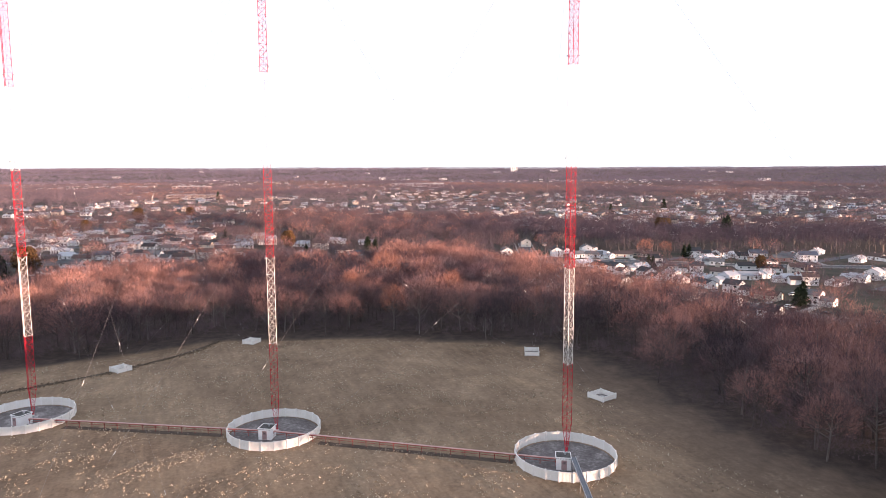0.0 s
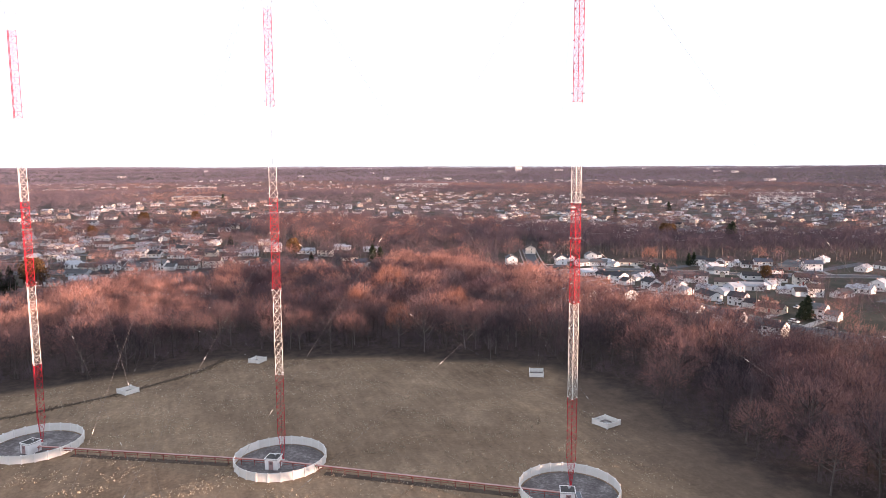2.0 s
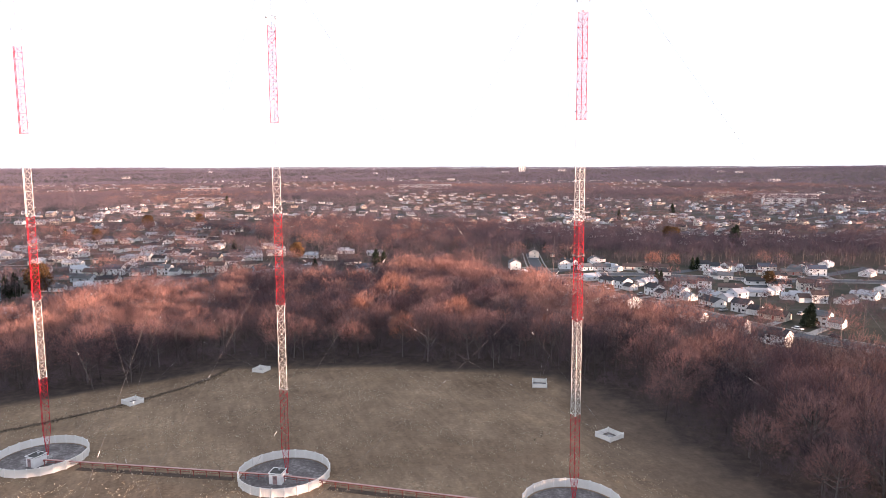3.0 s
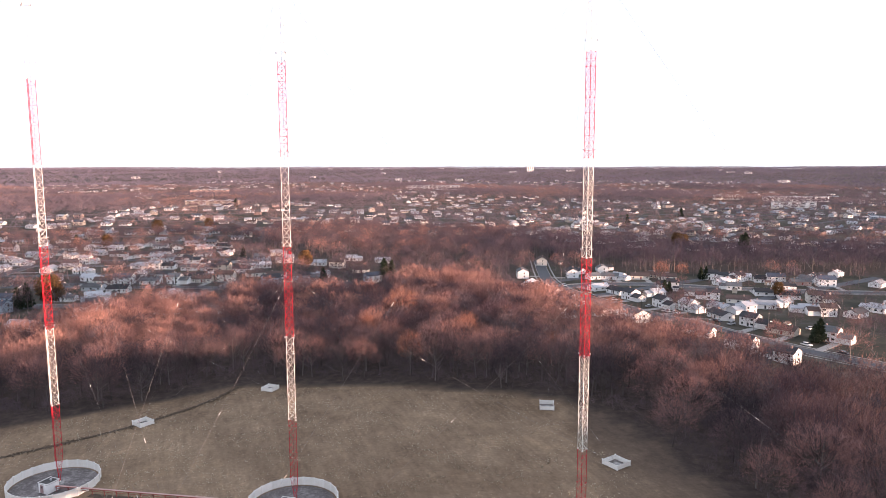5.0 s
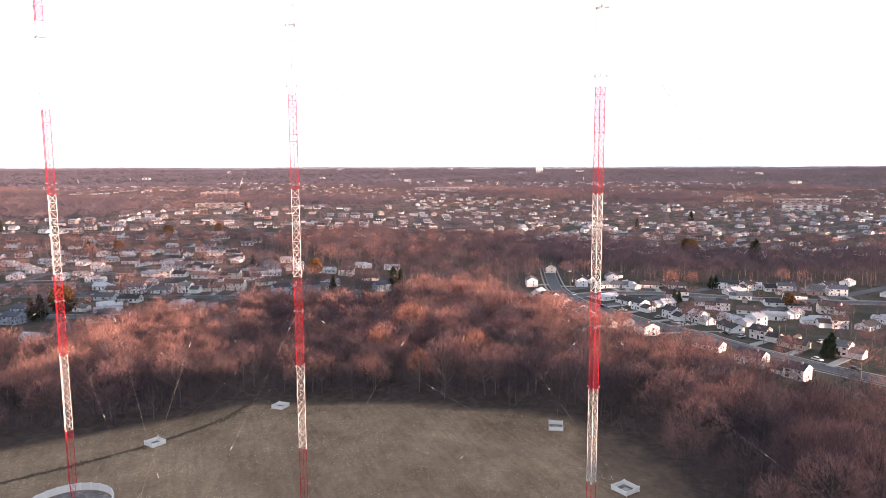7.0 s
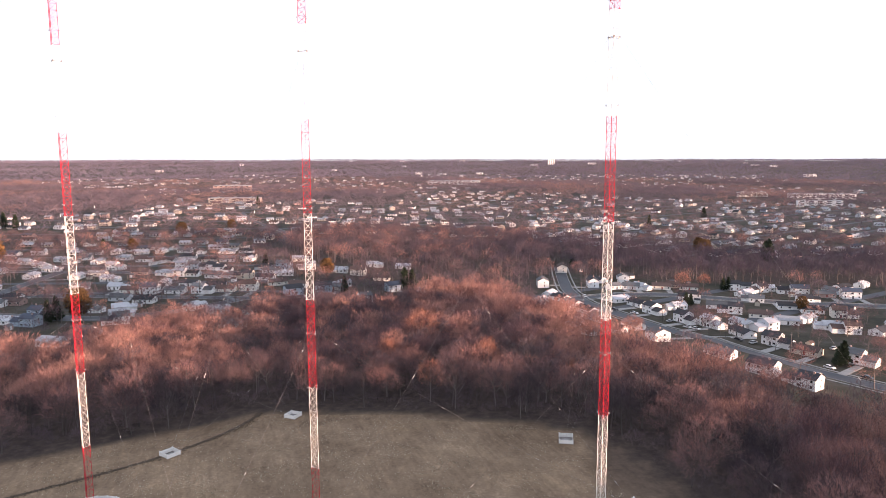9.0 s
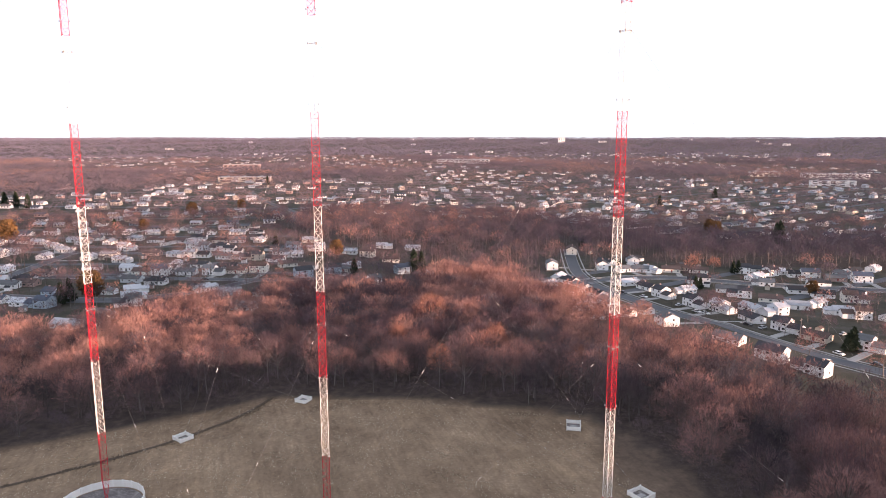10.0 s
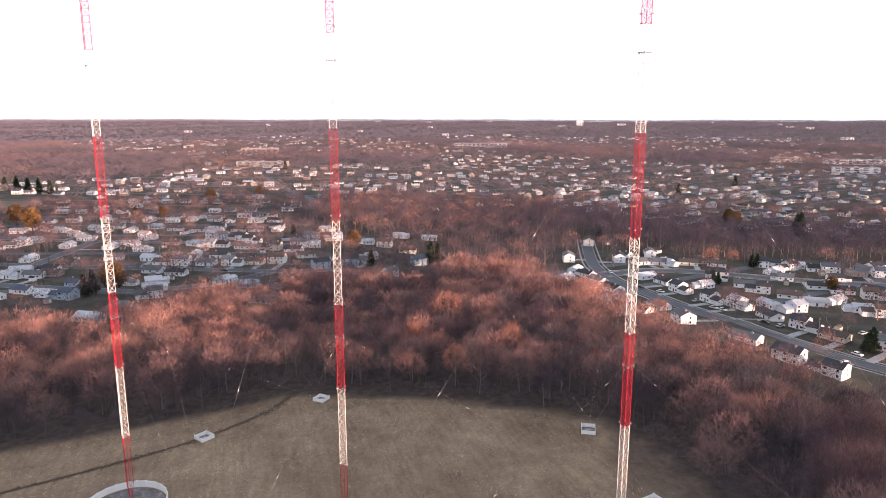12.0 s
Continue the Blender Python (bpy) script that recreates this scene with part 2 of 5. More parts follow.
FIELD = [(-133.9, 14.3), (-99.7, 32.3), (-80.1, 45.3), (-60.4, 60), (-37.9, 78.4), (-18.2, 80.2), (14.6, 77), (49.7, 71.6), (62.7, 65.7), (72.9, 52.4), (80.1, 38.1), (85.3, 17.4), (90.5, 1.2),
         (96.8, -9.3), (104.2, -16.9), (117.5, -37.5), (113.5, -71.9), (61, -90.4), (-19.1, -94.6), (-88.9, -84.6), (-147.8, -57.6), (-172.6, -20.6)]
WOOD_NEAR = [(-252.2, 119.1), (-208.2, 122.3), (-179.9, 125.3), (-165.8, 126.8), (-140.2, 115.1), (-129.4, 124.8), (-121.5, 137), (-115.4, 154.8), (-102.6, 174), (-85.2, 187.2), (-68.1, 206.2), (-49.1, 226.5), (-24.2, 219.1),
             (-4.3, 256.2), (7.8, 286.9), (41.7, 268.8), (56.7, 225.4), (71.4, 204.1), (85.4, 153.8), (94.4, 131.2), (106.3, 120.3), (114.6, 108.3), (122.1, 97.3), (129, 87.4), (137, 82.2), (146, 77.6),
             (171.6, 72.2), (270.4, -43.2), (300.4, -135.4), (118.2, -268.2), (16.4, -375.1), (-123, -337), (-329.2, -99.2)]
WOOD_MID = [(-130.4, 412), (-64.6, 391.8), (15.2, 396.9), (70.2, 402.6), (127.9, 370), (182.4, 354.7), (255.2, 349.6), (444, 340.9), (552.4, 432.8), (345, 471.9), (266.8, 454.5), (209.9, 476.2), (157, 551.2), (79.3, 577.5),
            (23.8, 622), (-33.6, 610.8), (-92.5, 604.5), (-172.7, 597.4), (-187.7, 518.8)]


def wooded(x, y):
    """How thickly the land is wooded, 0 to 1."""
    x, y = np.asarray(x, float), np.asarray(y, float)
    w = np.where(inside(WOOD_NEAR, x, y) | inside(WOOD_MID, x, y), 1.0, 0.0)
    r = np.hypot(x, y + 129)
    wave = np.sin(x * 0.0031 + 0.7) * np.sin(y * 0.0043 + 0.4 + x * 0.0012) + 0.55 * np.sin(x * 0.0079 + y * 0.0061 + 2.0)
    far = np.where(wave > 0.3, 1.0, 0.0) * (r > 900)
    middle = inside([(-62.6, 196.6), (5.7, 294.7), (58.4, 297.4), (83, 395.3), (15.2, 396.9), (-64.6, 391.8), (-91.5, 310.6), (-72.7, 271.2)], x, y)
    w = np.maximum(w, np.maximum(far, np.where(middle, 0.72, 0)))
    return np.where(inside(FIELD, x, y), 0.0, w)


def rim_distance(x, y):
    """Metres from the rim of the field."""
    best = np.full(np.shape(x), 1e9)
    for (ax, ay), (bx, by) in zip(FIELD, FIELD[1:] + FIELD[:1]):
        dx, dy = bx - ax, by - ay
        t = np.clip(((x - ax) * dx + (y - ay) * dy) / (dx * dx + dy * dy), 0, 1)
        best = np.minimum(best, np.hypot(ax + t * dx - x, ay + t * dy - y))
    return best


def axis(fine0, fine1, step, lo, hi):
    a = list(np.arange(fine0, fine1 + 0.1, step))
    d = step
    while a[-1] < hi:
        d *= 1.16
        a.append(min(hi, a[-1] + min(d, 160)))
    d = step
    while a[0] > lo:
        d *= 1.16
        a.insert(0, max(lo, a[0] - min(d, 160)))
    return np.array(a)


def build_ground():
    xs, ys = axis(-240, 280, 5, -4700, 4700), axis(-260, 440, 5, -2600, 4840)
    X, Y = np.meshgrid(xs, ys)
    Z = height(X, Y)
    n, k = len(xs), len(ys)
    me = bpy.data.meshes.new("ground")
    co = np.stack([X, Y, Z], -1).reshape(-1, 3)
    i = (np.arange(k - 1)[:, None] * n + np.arange(n - 1)[None]).ravel()
    q = np.stack([i, i + 1, i + n + 1, i + n], -1)
    me.vertices.add(len(co))
    me.vertices.foreach_set("co", co.astype(np.float32).ravel())
    me.loops.add(q.size)
    me.loops.foreach_set("vertex_index", q.astype(np.int32).ravel())
    me.polygons.add(len(q))
    me.polygons.foreach_set("loop_start", np.arange(0, q.size, 4, dtype=np.int32))
    me.polygons.foreach_set("use_smooth", np.ones(len(q), bool))
    me.update(calc_edges=True)
    cover = me.attributes.new("litter", "FLOAT", "POINT")
    # rim colour holds leaf litter plus woodland shade, widest at the right
    shade_fringe = np.where(inside(FIELD, X, Y) & (X > -150), 0.75 * (1 - S(rim_distance(X, Y), 0, np.where(X > 60, 38, 4))), 0.0)
    cover.data.foreach_set("value", np.maximum(wooded(X, Y), shade_fringe).ravel().astype(np.float32))
    lawn = me.attributes.new("lawn", "FLOAT", "POINT")
    lawn.data.foreach_set("value", np.where(inside(FIELD, X, Y), 0.0, 1.0).ravel().astype(np.float32))
    m = material("dry_mown_grass", [(0.088, 0.062, 0.042), (0.160, 0.117, 0.081), (0.218, 0.163, 0.115), (0.375, 0.300, 0.220)], 0.95, (0.06, 1.3), 0.45, distance=0.12)
    nt, l = m.node_tree.nodes, m.node_tree.links
    shader = nt["Principled BSDF"]
    grass = shader.inputs["Base Color"].links[0].from_socket
    place = nt.new("ShaderNodeNewGeometry").outputs["Position"]

    def ramp(scale, colours, stretch=(1, 1, 1), turn=0.0, lo=0.3, hi=0.7):
        mp = nt.new("ShaderNodeMapping")
        mp.vector_type = "TEXTURE"
        mp.inputs["Scale"].default_value, mp.inputs["Rotation"].default_value = tuple(1 / q for q in stretch), (0, 0, turn)
        l.new(place, mp.inputs["Vector"])
        t = nt.new("ShaderNodeTexNoise")
        t.inputs["Scale"].default_value, t.inputs["Detail"].default_value, t.inputs["Roughness"].default_value = scale, 6, 0.7
        l.new(mp.outputs[0], t.inputs["Vector"])
        r = nt.new("ShaderNodeValToRGB")
        for i in range(len(colours) - 2):
            r.color_ramp.elements.new(0.5)
        for i, (e, c) in enumerate(zip(r.color_ramp.elements, colours)):
            e.position, e.color = lo + (hi - lo) * i / (len(colours) - 1), (*c, 1)
        l.new(t.outputs["Fac"], r.inputs["Fac"])
        return r.outputs["Color"]

    def mix(a, b, by=None, mode="MIX", amount=1.0):
        x = nt.new("ShaderNodeMix")
        x.data_type, x.blend_type = "RGBA", mode
        x.inputs["Factor"].default_value = amount
        if by:
            l.new(by, x.inputs["Factor"])
        l.new(a, x.inputs["A"])
        l.new(b, x.inputs["B"])
        return x.outputs["Result"]

    def given(name):
        a = nt.new("ShaderNodeAttribute")
        a.attribute_name = name
        return a.outputs["Fac"]

    rows = ramp(0.5, [(0.72, 0.70, 0.68), (1.0, 1.0, 1.0), (1.22, 1.20, 1.15)], (0.06, 1.25, 1), radians(-66), 0.38, 0.64)
    patches = ramp(0.022, [(0.72, 0.68, 0.64), (1.0, 0.98, 0.96), (1.22, 1.2, 1.14)], (1, 1, 1), 0, 0.36, 0.64)
    clumps = ramp(0.30, [(0.85, 0.84, 0.82), (1.0, 1.0, 1.0), (1.22, 1.21, 1.17)], (1.2, 0.6, 1), 0.2, 0.34, 0.68)
    field = mix(mix(mix(grass, rows, mode="MULTIPLY", amount=0.4), patches, mode="MULTIPLY", amount=0.9), clumps, mode="MULTIPLY", amount=0.8)
    specks = ramp(0.85, [(0.80, 0.79, 0.77), (0.95, 0.95, 0.94), (1.0, 1.0, 1.0), (1.55, 1.52, 1.42)], (1.3, 0.5, 1), 0.2, 0.30, 0.72)
    field = mix(field, specks, mode="MULTIPLY", amount=0.85)
    lawns = ramp(0.06, [(0.022, 0.024, 0.017), (0.039, 0.037, 0.027), (0.057, 0.051, 0.039), (0.074, 0.07, 0.067)], (1, 1, 1), 0, 0.34, 0.66)
    litter = ramp(0.35, [(0.027, 0.021, 0.020), (0.050, 0.038, 0.034), (0.080, 0.060, 0.050)], (1, 1, 1), 0, 0.3, 0.7)
    colour = mix(mix(field, lawns, given("lawn")), litter, given("litter"))
    l.new(colour, shader.inputs["Base Color"])
    me.materials.append(m)
    return tagged(new("ground", me), "wide ground of dry mown grass, lawns and leaf litter", "ground", kind="structure")


build_ground()


def on_ground(x, y, rz=0, dz=0.0):
    return pose(x, y, float(height(x, y)) + dz, 0, 0, rz)


# ---- the radio masts ----
EDGES = [(17.7, 34.14, 51.35, 67.78, 84.87, 102.2, 119.5), (18.13, 34.88, 52.33, 69.11, 86.71, 104.0, 121.3), (17.26, 34.31, 51.69, 68.63, 86.27, 103.5, 120.8)]
HALF = 0.80
MASTS = [(-52.92, 7.57), (0.0, 0.0), (54.59, -10.64)]
TURNS = [40, 75, 20]


def leg_points(turn, z, w):
    return [Vector((w * 1.1547 * math.cos(radians(turn + 120 * i)), w * 1.1547 * math.sin(radians(turn + 120 * i)), z)) for i in range(3)]


def build_mast(x, y, turn, edges):
    mast = thing("radio_mast", pose(x, y, float(height(x, y))), "tall guyed lattice radio mast painted in red and white bands", "radio mast", "radio masts")
    foot = Geo()
    foot.lathe([(0.9, 0.0), (0.9, 0.35), (0.8, 0.42), (0.32, 0.45), (0.32, 0.6)], n=16)
    part("footing", foot, M_CONCRETE, mast, "round concrete footing")
    ins = Geo()
    ins.lathe([(0.14, 0.6), (0.24, 0.66), (0.14, 0.72), (0.24, 0.78), (0.14, 0.84), (0.24, 0.9), (0.14, 0.96)], n=12)
    part("base_insulator", ins, M_PORCELAIN, mast, "ribbed porcelain base insulator")
    starts = (1.0, *edges[:-1])
    for b, (z0, z1) in enumerate(zip(starts, edges)):
        mat = M_RED if b % 2 == 0 else M_WHITE
        steps = max(2, round((z1 - z0) / (1.62 if b % 2 else 1.3)))
        zs = [z0 + (z1 - z0) * i / steps for i in range(steps + 1)]

        def width(z):
            return HALF * min(1.0, 0.16 + 0.84 * (z - 1.0) / 5.2)

        def struts(za, zb):
            a, c = leg_points(turn, za, width(za)), leg_points(turn, zb, width(zb))
            for i in range(3):
                k = (i + 1) % 3
                yield a[i], a[k]
                yield a[i], c[k]
                yield a[k], c[i]

        if b in (1, 2):
            shared = []
            for p, q in struts(zs[0], zs[1]):
                g = Geo()
                g.tube(p - Vector((0, 0, zs[0])), q - Vector((0, 0, zs[0])), 0.021, n=4)
                shared.append(g.mesh("strut", mat))
            for z in zs[:-1]:
                for one in shared:
                    part("strut", one, None, mast, m=pose(0, 0, z))
        else:
            section = Geo()
            for za, zb in zip(zs, zs[1:]):
                for p, q in struts(za, zb):
                    section.tube(p, q, 0.021, n=4, cap=False)
            tagged(part("bracing", section, mat, mast), kind="stuff")
        for i in range(3):
            leg = Geo()
            zk = sorted({z0, z1, *[z for z in (3.0, 6.2) if z0 < z < z1]})
            for za, zb in zip(zk, zk[1:]):
                leg.tube(leg_points(turn, za, width(za))[i], leg_points(turn, zb, width(zb))[i], 0.047, n=6)
            for z in zs[::4]:
                p = leg_points(turn, z, width(z))[i]
                leg.tube(p - Vector((0, 0, 0.05)), p + Vector((0, 0, 0.05)), 0.13, n=6)
            part("leg", leg, mat, mast)
    ladder = Geo()
    p0, p1 = leg_points(turn, 6, HALF), leg_points(turn, edges[-1], HALF)
    mid0, mid1 = (p0[0] + p0[1]) / 2 * 0.8, (p1[0] + p1[1]) / 2 * 0.8
    ladder.tube(mid0, mid1, 0.022, n=4)
    part("feed_line", ladder, M_DARK, mast, "thin dark feed line inside the lattice")
    for z in (34.6, 53.0, 70.0, 88.0, 105.0):
        for p in leg_points(turn, z, HALF):
            arm = Geo()
            arm.tube(p, Vector((p.x * 1.25, p.y * 1.25, z)), 0.04, n=5)
            arm.box(p.x * 1.25 - 0.1, p.y * 1.25 - 0.1, z - 0.08, p.x * 1.25 + 0.1, p.y * 1.25 + 0.1, z + 0.16)
            part("lamp_bracket", arm, M_STEEL, mast, "small steel side-lamp bracket")
    for z in (45.6, 99.0):
        ring = Geo()
        pts = leg_points(turn, z, HALF * 1.12)
        for i in range(3):
            ring.tube(pts[i], pts[(i + 1) % 3], 0.035, n=6)
        for p in pts:
            ring.box(p.x - 0.12, p.y - 0.12, z - 0.15, p.x + 0.12, p.y + 0.12, z + 0.15)
        part("guy_collar", ring, M_WIRE, mast, "steel collar that holds the guy wires")
    return mast


for (mx, my), turn, edges in zip(MASTS, TURNS, EDGES):
    build_mast(mx, my, turn, edges)

ANCHOR_A, ANCHOR_B, ANCHOR_C, ANCHOR_D = (-51.8, 42.8), (-27.0, 73.8), (55.9, 58.6), (67.6, 21.6)
GUYS = [(0, [ANCHOR_B, (-126.2, -10.9), (-1.9, -42)]), (1, [ANCHOR_A, ANCHOR_D, (-14.7, -64.9)]), (2, [ANCHOR_C, (-6.8, -51.2), (125.8, -36.2)])]


def build_guy(p, q, name_label):
    """A sagging wire from the mast down to its anchor, broken by insulators."""
    p, q = Vector(p), Vector(q)
    n, span = 28, (q - p).length
    sag = span * 0.018
    pts = [p.lerp(q, i / n) - Vector((0, 0, sag * 4 * (i / n) * (1 - i / n))) for i in range(n + 1)]
    guy = thing("guy_wire", Matrix.Translation(q), name_label, "guy wire", "guy wires of the masts")
    wire = Geo()
    wire.path([p - q for p in pts], [0.009] * len(pts))
    part("wire", wire, M_WIRE, guy)
    at = [0.045, 0.27, 0.5, 0.73, 0.93] if p.z > 60 else [0.05, 0.36, 0.66, 0.92]
    for k in at:
        i = min(n - 1, int(k * n))
        c, d = pts[i].lerp(pts[i + 1], k * n - i), (pts[i + 1] - pts[i]).normalized()
        bead = Geo()
        bead.path([c + d * k2 - q for k2 in (-0.36, -0.27, -0.1, 0.1, 0.27, 0.36)], [0.013, 0.029, 0.035, 0.035, 0.029, 0.013], 8)
        part("insulator", bead, M_PORCELAIN, guy, "white porcelain strain insulator")
    return guy


for which, anchors in GUYS:
    mx, my = MASTS[which]
    for ax, ay in anchors:
        d = Vector((ax - mx, ay - my, 0)).normalized() * 1.0
        for z, text in ((45.6, "thin steel guy wire from the mast's middle to its anchor"), (99.0, "long thin steel guy wire from the upper mast to its anchor")):
            build_guy((mx + d.x, my + d.y, z), (ax, ay, float(height(ax, ay)) + 0.5), text)


# ---- fences round the masts ----
def fence_panel(length, high):
    """Upright boards, alternately proud, in one piece."""
    n = max(4, round(length / 0.30))
    line = []
    for i in range(n):
        y = 0.014 if i % 2 else 0.0
        line += [(length * i / n + 0.004, y), (length * (i + 1) / n - 0.004, y)]
    g = Geo()
    k = len(line)
    for dy in (-0.02, 0.02):
        for z in (0.08, high - 0.06):
            g.v += [(x, y + dy, z) for x, y in line]
    for i in range(k - 1):
        g.f += [(i, i + 1, k + i + 1, k + i), (2 * k + i + 1, 2 * k + i, 3 * k + i, 3 * k + i + 1), (k + i, k + i + 1, 3 * k + i + 1, 3 * k + i), (i + 1, i, 2 * k + i, 2 * k + i + 1)]
    return g.mesh("panel", M_FENCE)


def fence_rail(length, high):
    g = Geo()
    g.box(0, -0.05, high - 0.06, length, 0.06, high + 0.02)
    return g.mesh("rail", M_TRIM)


def fence_post(high):
    g = Geo()
    g.box(-0.10, -0.10, -0.3, 0.10, 0.10, high)
    k = len(g.v)
    g.v += [(-0.13, -0.13, high), (0.13, -0.13, high), (0.13, 0.13, high), (-0.13, 0.13, high), (0, 0, high + 0.1)]
    g.f += [(k + 3, k + 2, k + 1, k), (k, k + 1, k + 4), (k + 1, k + 2, k + 4), (k + 2, k + 3, k + 4), (k + 3, k, k + 4)]
    return g.mesh("post", M_POST)


RING_R, RING_N, RING_H = 8.9, 24, 1.75
chord = 2 * RING_R * math.sin(math.pi / RING_N)
PANEL, POST, RAIL = fence_panel(chord - 0.02, RING_H), fence_post(RING_H + 0.1), fence_rail(chord, RING_H)
RINGS = [(-53.9, 7.2), (-0.7, 0.4), (54.2, -11.7)]
for cx, cy in RINGS:
    ring = thing("ring_fence", on_ground(cx, cy), "white timber ring fence round the foot of a mast", "fence", "fences round the masts")
    for i in range(RING_N):
        a0, a1 = 2 * math.pi * i / RING_N, 2 * math.pi * (i + 1) / RING_N
        p, q = (RING_R * math.cos(a0), RING_R * math.sin(a0)), (RING_R * math.cos(a1), RING_R * math.sin(a1))
        ang = math.degrees(math.atan2(q[1] - p[1], q[0] - p[0]))
        part("panel", PANEL, None, ring, m=pose(p[0], p[1], 0, random.uniform(-0.8, 0.8), 0, ang))
        part("post", POST, None, ring, m=pose(p[0], p[1], 0, 0, 0, ang))
        part("rail", RAIL, None, ring, m=pose(p[0], p[1], 0, 0, 0, ang))
    bed = Geo()
    rows = [(0.05 * RING_R * k, 0.05 + 0.02 * math.sin(k)) for k in range(1, 20)]
    bed.lathe([(r, z) for r, z in reversed([(8.75, -0.2)] + [(r, z) for r, z in rows[::-1]])], n=40)
    tagged(part("gravel_bed", bed, M_GRAVEL, None, m=on_ground(cx, cy)), "dark grey gravel bed inside the ring fence", "gravel bed", kind="structure")


# ---- square fences round the guy anchors ----
def anchor_pen(x, y, turn, long, wide):
    pen = thing("anchor_fence", on_ground(x, y, turn), "small square white fence round a guy anchor", "fence", "anchor fences")
    a, b = long / 2, wide / 2
    for (px, py), (qx, qy) in (((-a, -b), (a, -b)), ((a, -b), (a, b)), ((a, b), (-a, b)), ((-a, b), (-a, -b))):
        length = math.hypot(qx - px, qy - py)
        ang = math.degrees(math.atan2(qy - py, qx - px))
        part("panel", fence_panel(length, 1.15), None, pen, m=pose(px, py, 0, 0, 0, ang))
        part("post", fence_post(1.3), None, pen, m=pose(px, py, 0, 0, 0, ang))
        part("rail", fence_rail(length, 1.15), None, pen, m=pose(px, py, 0, 0, 0, ang))
    block = Geo()
    block.box(-0.9, -0.7, -0.2, 0.9, 0.7, 0.32)
    part("anchor_block", block, M_CONCRETE, pen, "grey concrete anchor block")
    bed = Geo()
    bed.box(-a + 0.1, -b + 0.1, -0.1, a - 0.1, b - 0.1, 0.06)
    part("gravel", bed, M_GRAVEL, pen, "dark gravel inside the fence")
    rod = Geo()
    rod.tube((0, 0, 0.3), (0, 0, 0.6), 0.06)
    part("anchor_rod", rod, M_STEEL, pen)


anchor_pen(-51.8, 42.8, 57, 3.8, 3.7)
anchor_pen(-27.0, 73.8, 71, 3.7, 3.7)
anchor_pen(55.9, 58.6, -5, 3.8, 4.8)
anchor_pen(67.6, 21.6, 38, 4.3, 4.3)


# ---- tuning huts ----
def build_hut(x, y, turn, w, d, h, door, label):
    hut = thing("tuning_hut", on_ground(x, y, turn, 0.05), label, "hut", "tuning huts")
    g = Geo()
    g.box(-w / 2, -d / 2, 0, w / 2, d / 2, h)
    part("wall", g, M_HUT, hut)
    r = Geo()
    r.box(-w / 2 - 0.1, -d / 2 - 0.1, h, w / 2 + 0.1, d / 2 + 0.1, h + 0.14)
    part("roof", r, M_TAR, hut, "flat roof of dark grey felt")
    for s in (-1, 1):
        k = Geo()
        k.box(-w / 2 - 0.12, s * (d / 2 + 0.06) - 0.06, h + 0.06, w / 2 + 0.12, s * (d / 2 + 0.06) + 0.06, h + 0.22)
        part("parapet", k, M_HUT, hut)
        k = Geo()
        k.box(s * (w / 2 + 0.06) - 0.06, -d / 2, h + 0.06, s * (w / 2 + 0.06) + 0.06, d / 2, h + 0.22)
        part("parapet", k, M_HUT, hut)
    f = Geo()
    f.box(-0.55 + door, -d / 2 - 0.04, 0.05, 0.55 + door, -d / 2, 1.84)
    frame_ob = part("door_frame", f, M_TRIM, hut)
    f = Geo()
    f.box(-0.45 + door, -d / 2 - 0.08, 0.08, 0.45 + door, -d / 2 - 0.04, 1.78)
    leaf = part("door", f, M_DOOR, frame_ob, "faded pinkish steel door")
    f = Geo()
    for k in range(5):
        f.box(-0.25 + door, -d / 2 - 0.1, 1.12 + 0.1 * k, 0.25 + door, -d / 2 - 0.08, 1.17 + 0.1 * k)
    part("louvre", f, M_DARK, hut, "dark louvre in the door")
    v = Geo()
    v.lathe([(0.16, 0), (0.16, 0.3), (0.28, 0.32), (0.2, 0.45), (0.04, 0.5)], (0.3, 0.3, h + 0.13), 10)
    part("roof_vent", v, M_STEEL, hut, "small steel roof vent")
    return hut


build_hut(-53.4, 4.6, -20, 2.5, 2.8, 2.05, -0.25, "white block hut with a flat grey roof beside the mast")
build_hut(-1.4, -2.0, -8, 2.5, 2.5, 2.05, 0.0, "white block hut with a flat grey roof and a pinkish door")
build_hut(53.4, -14.7, -6, 2.45, 2.45, 2.05, 0.1, "white block hut with a grey roof tray beside the mast")


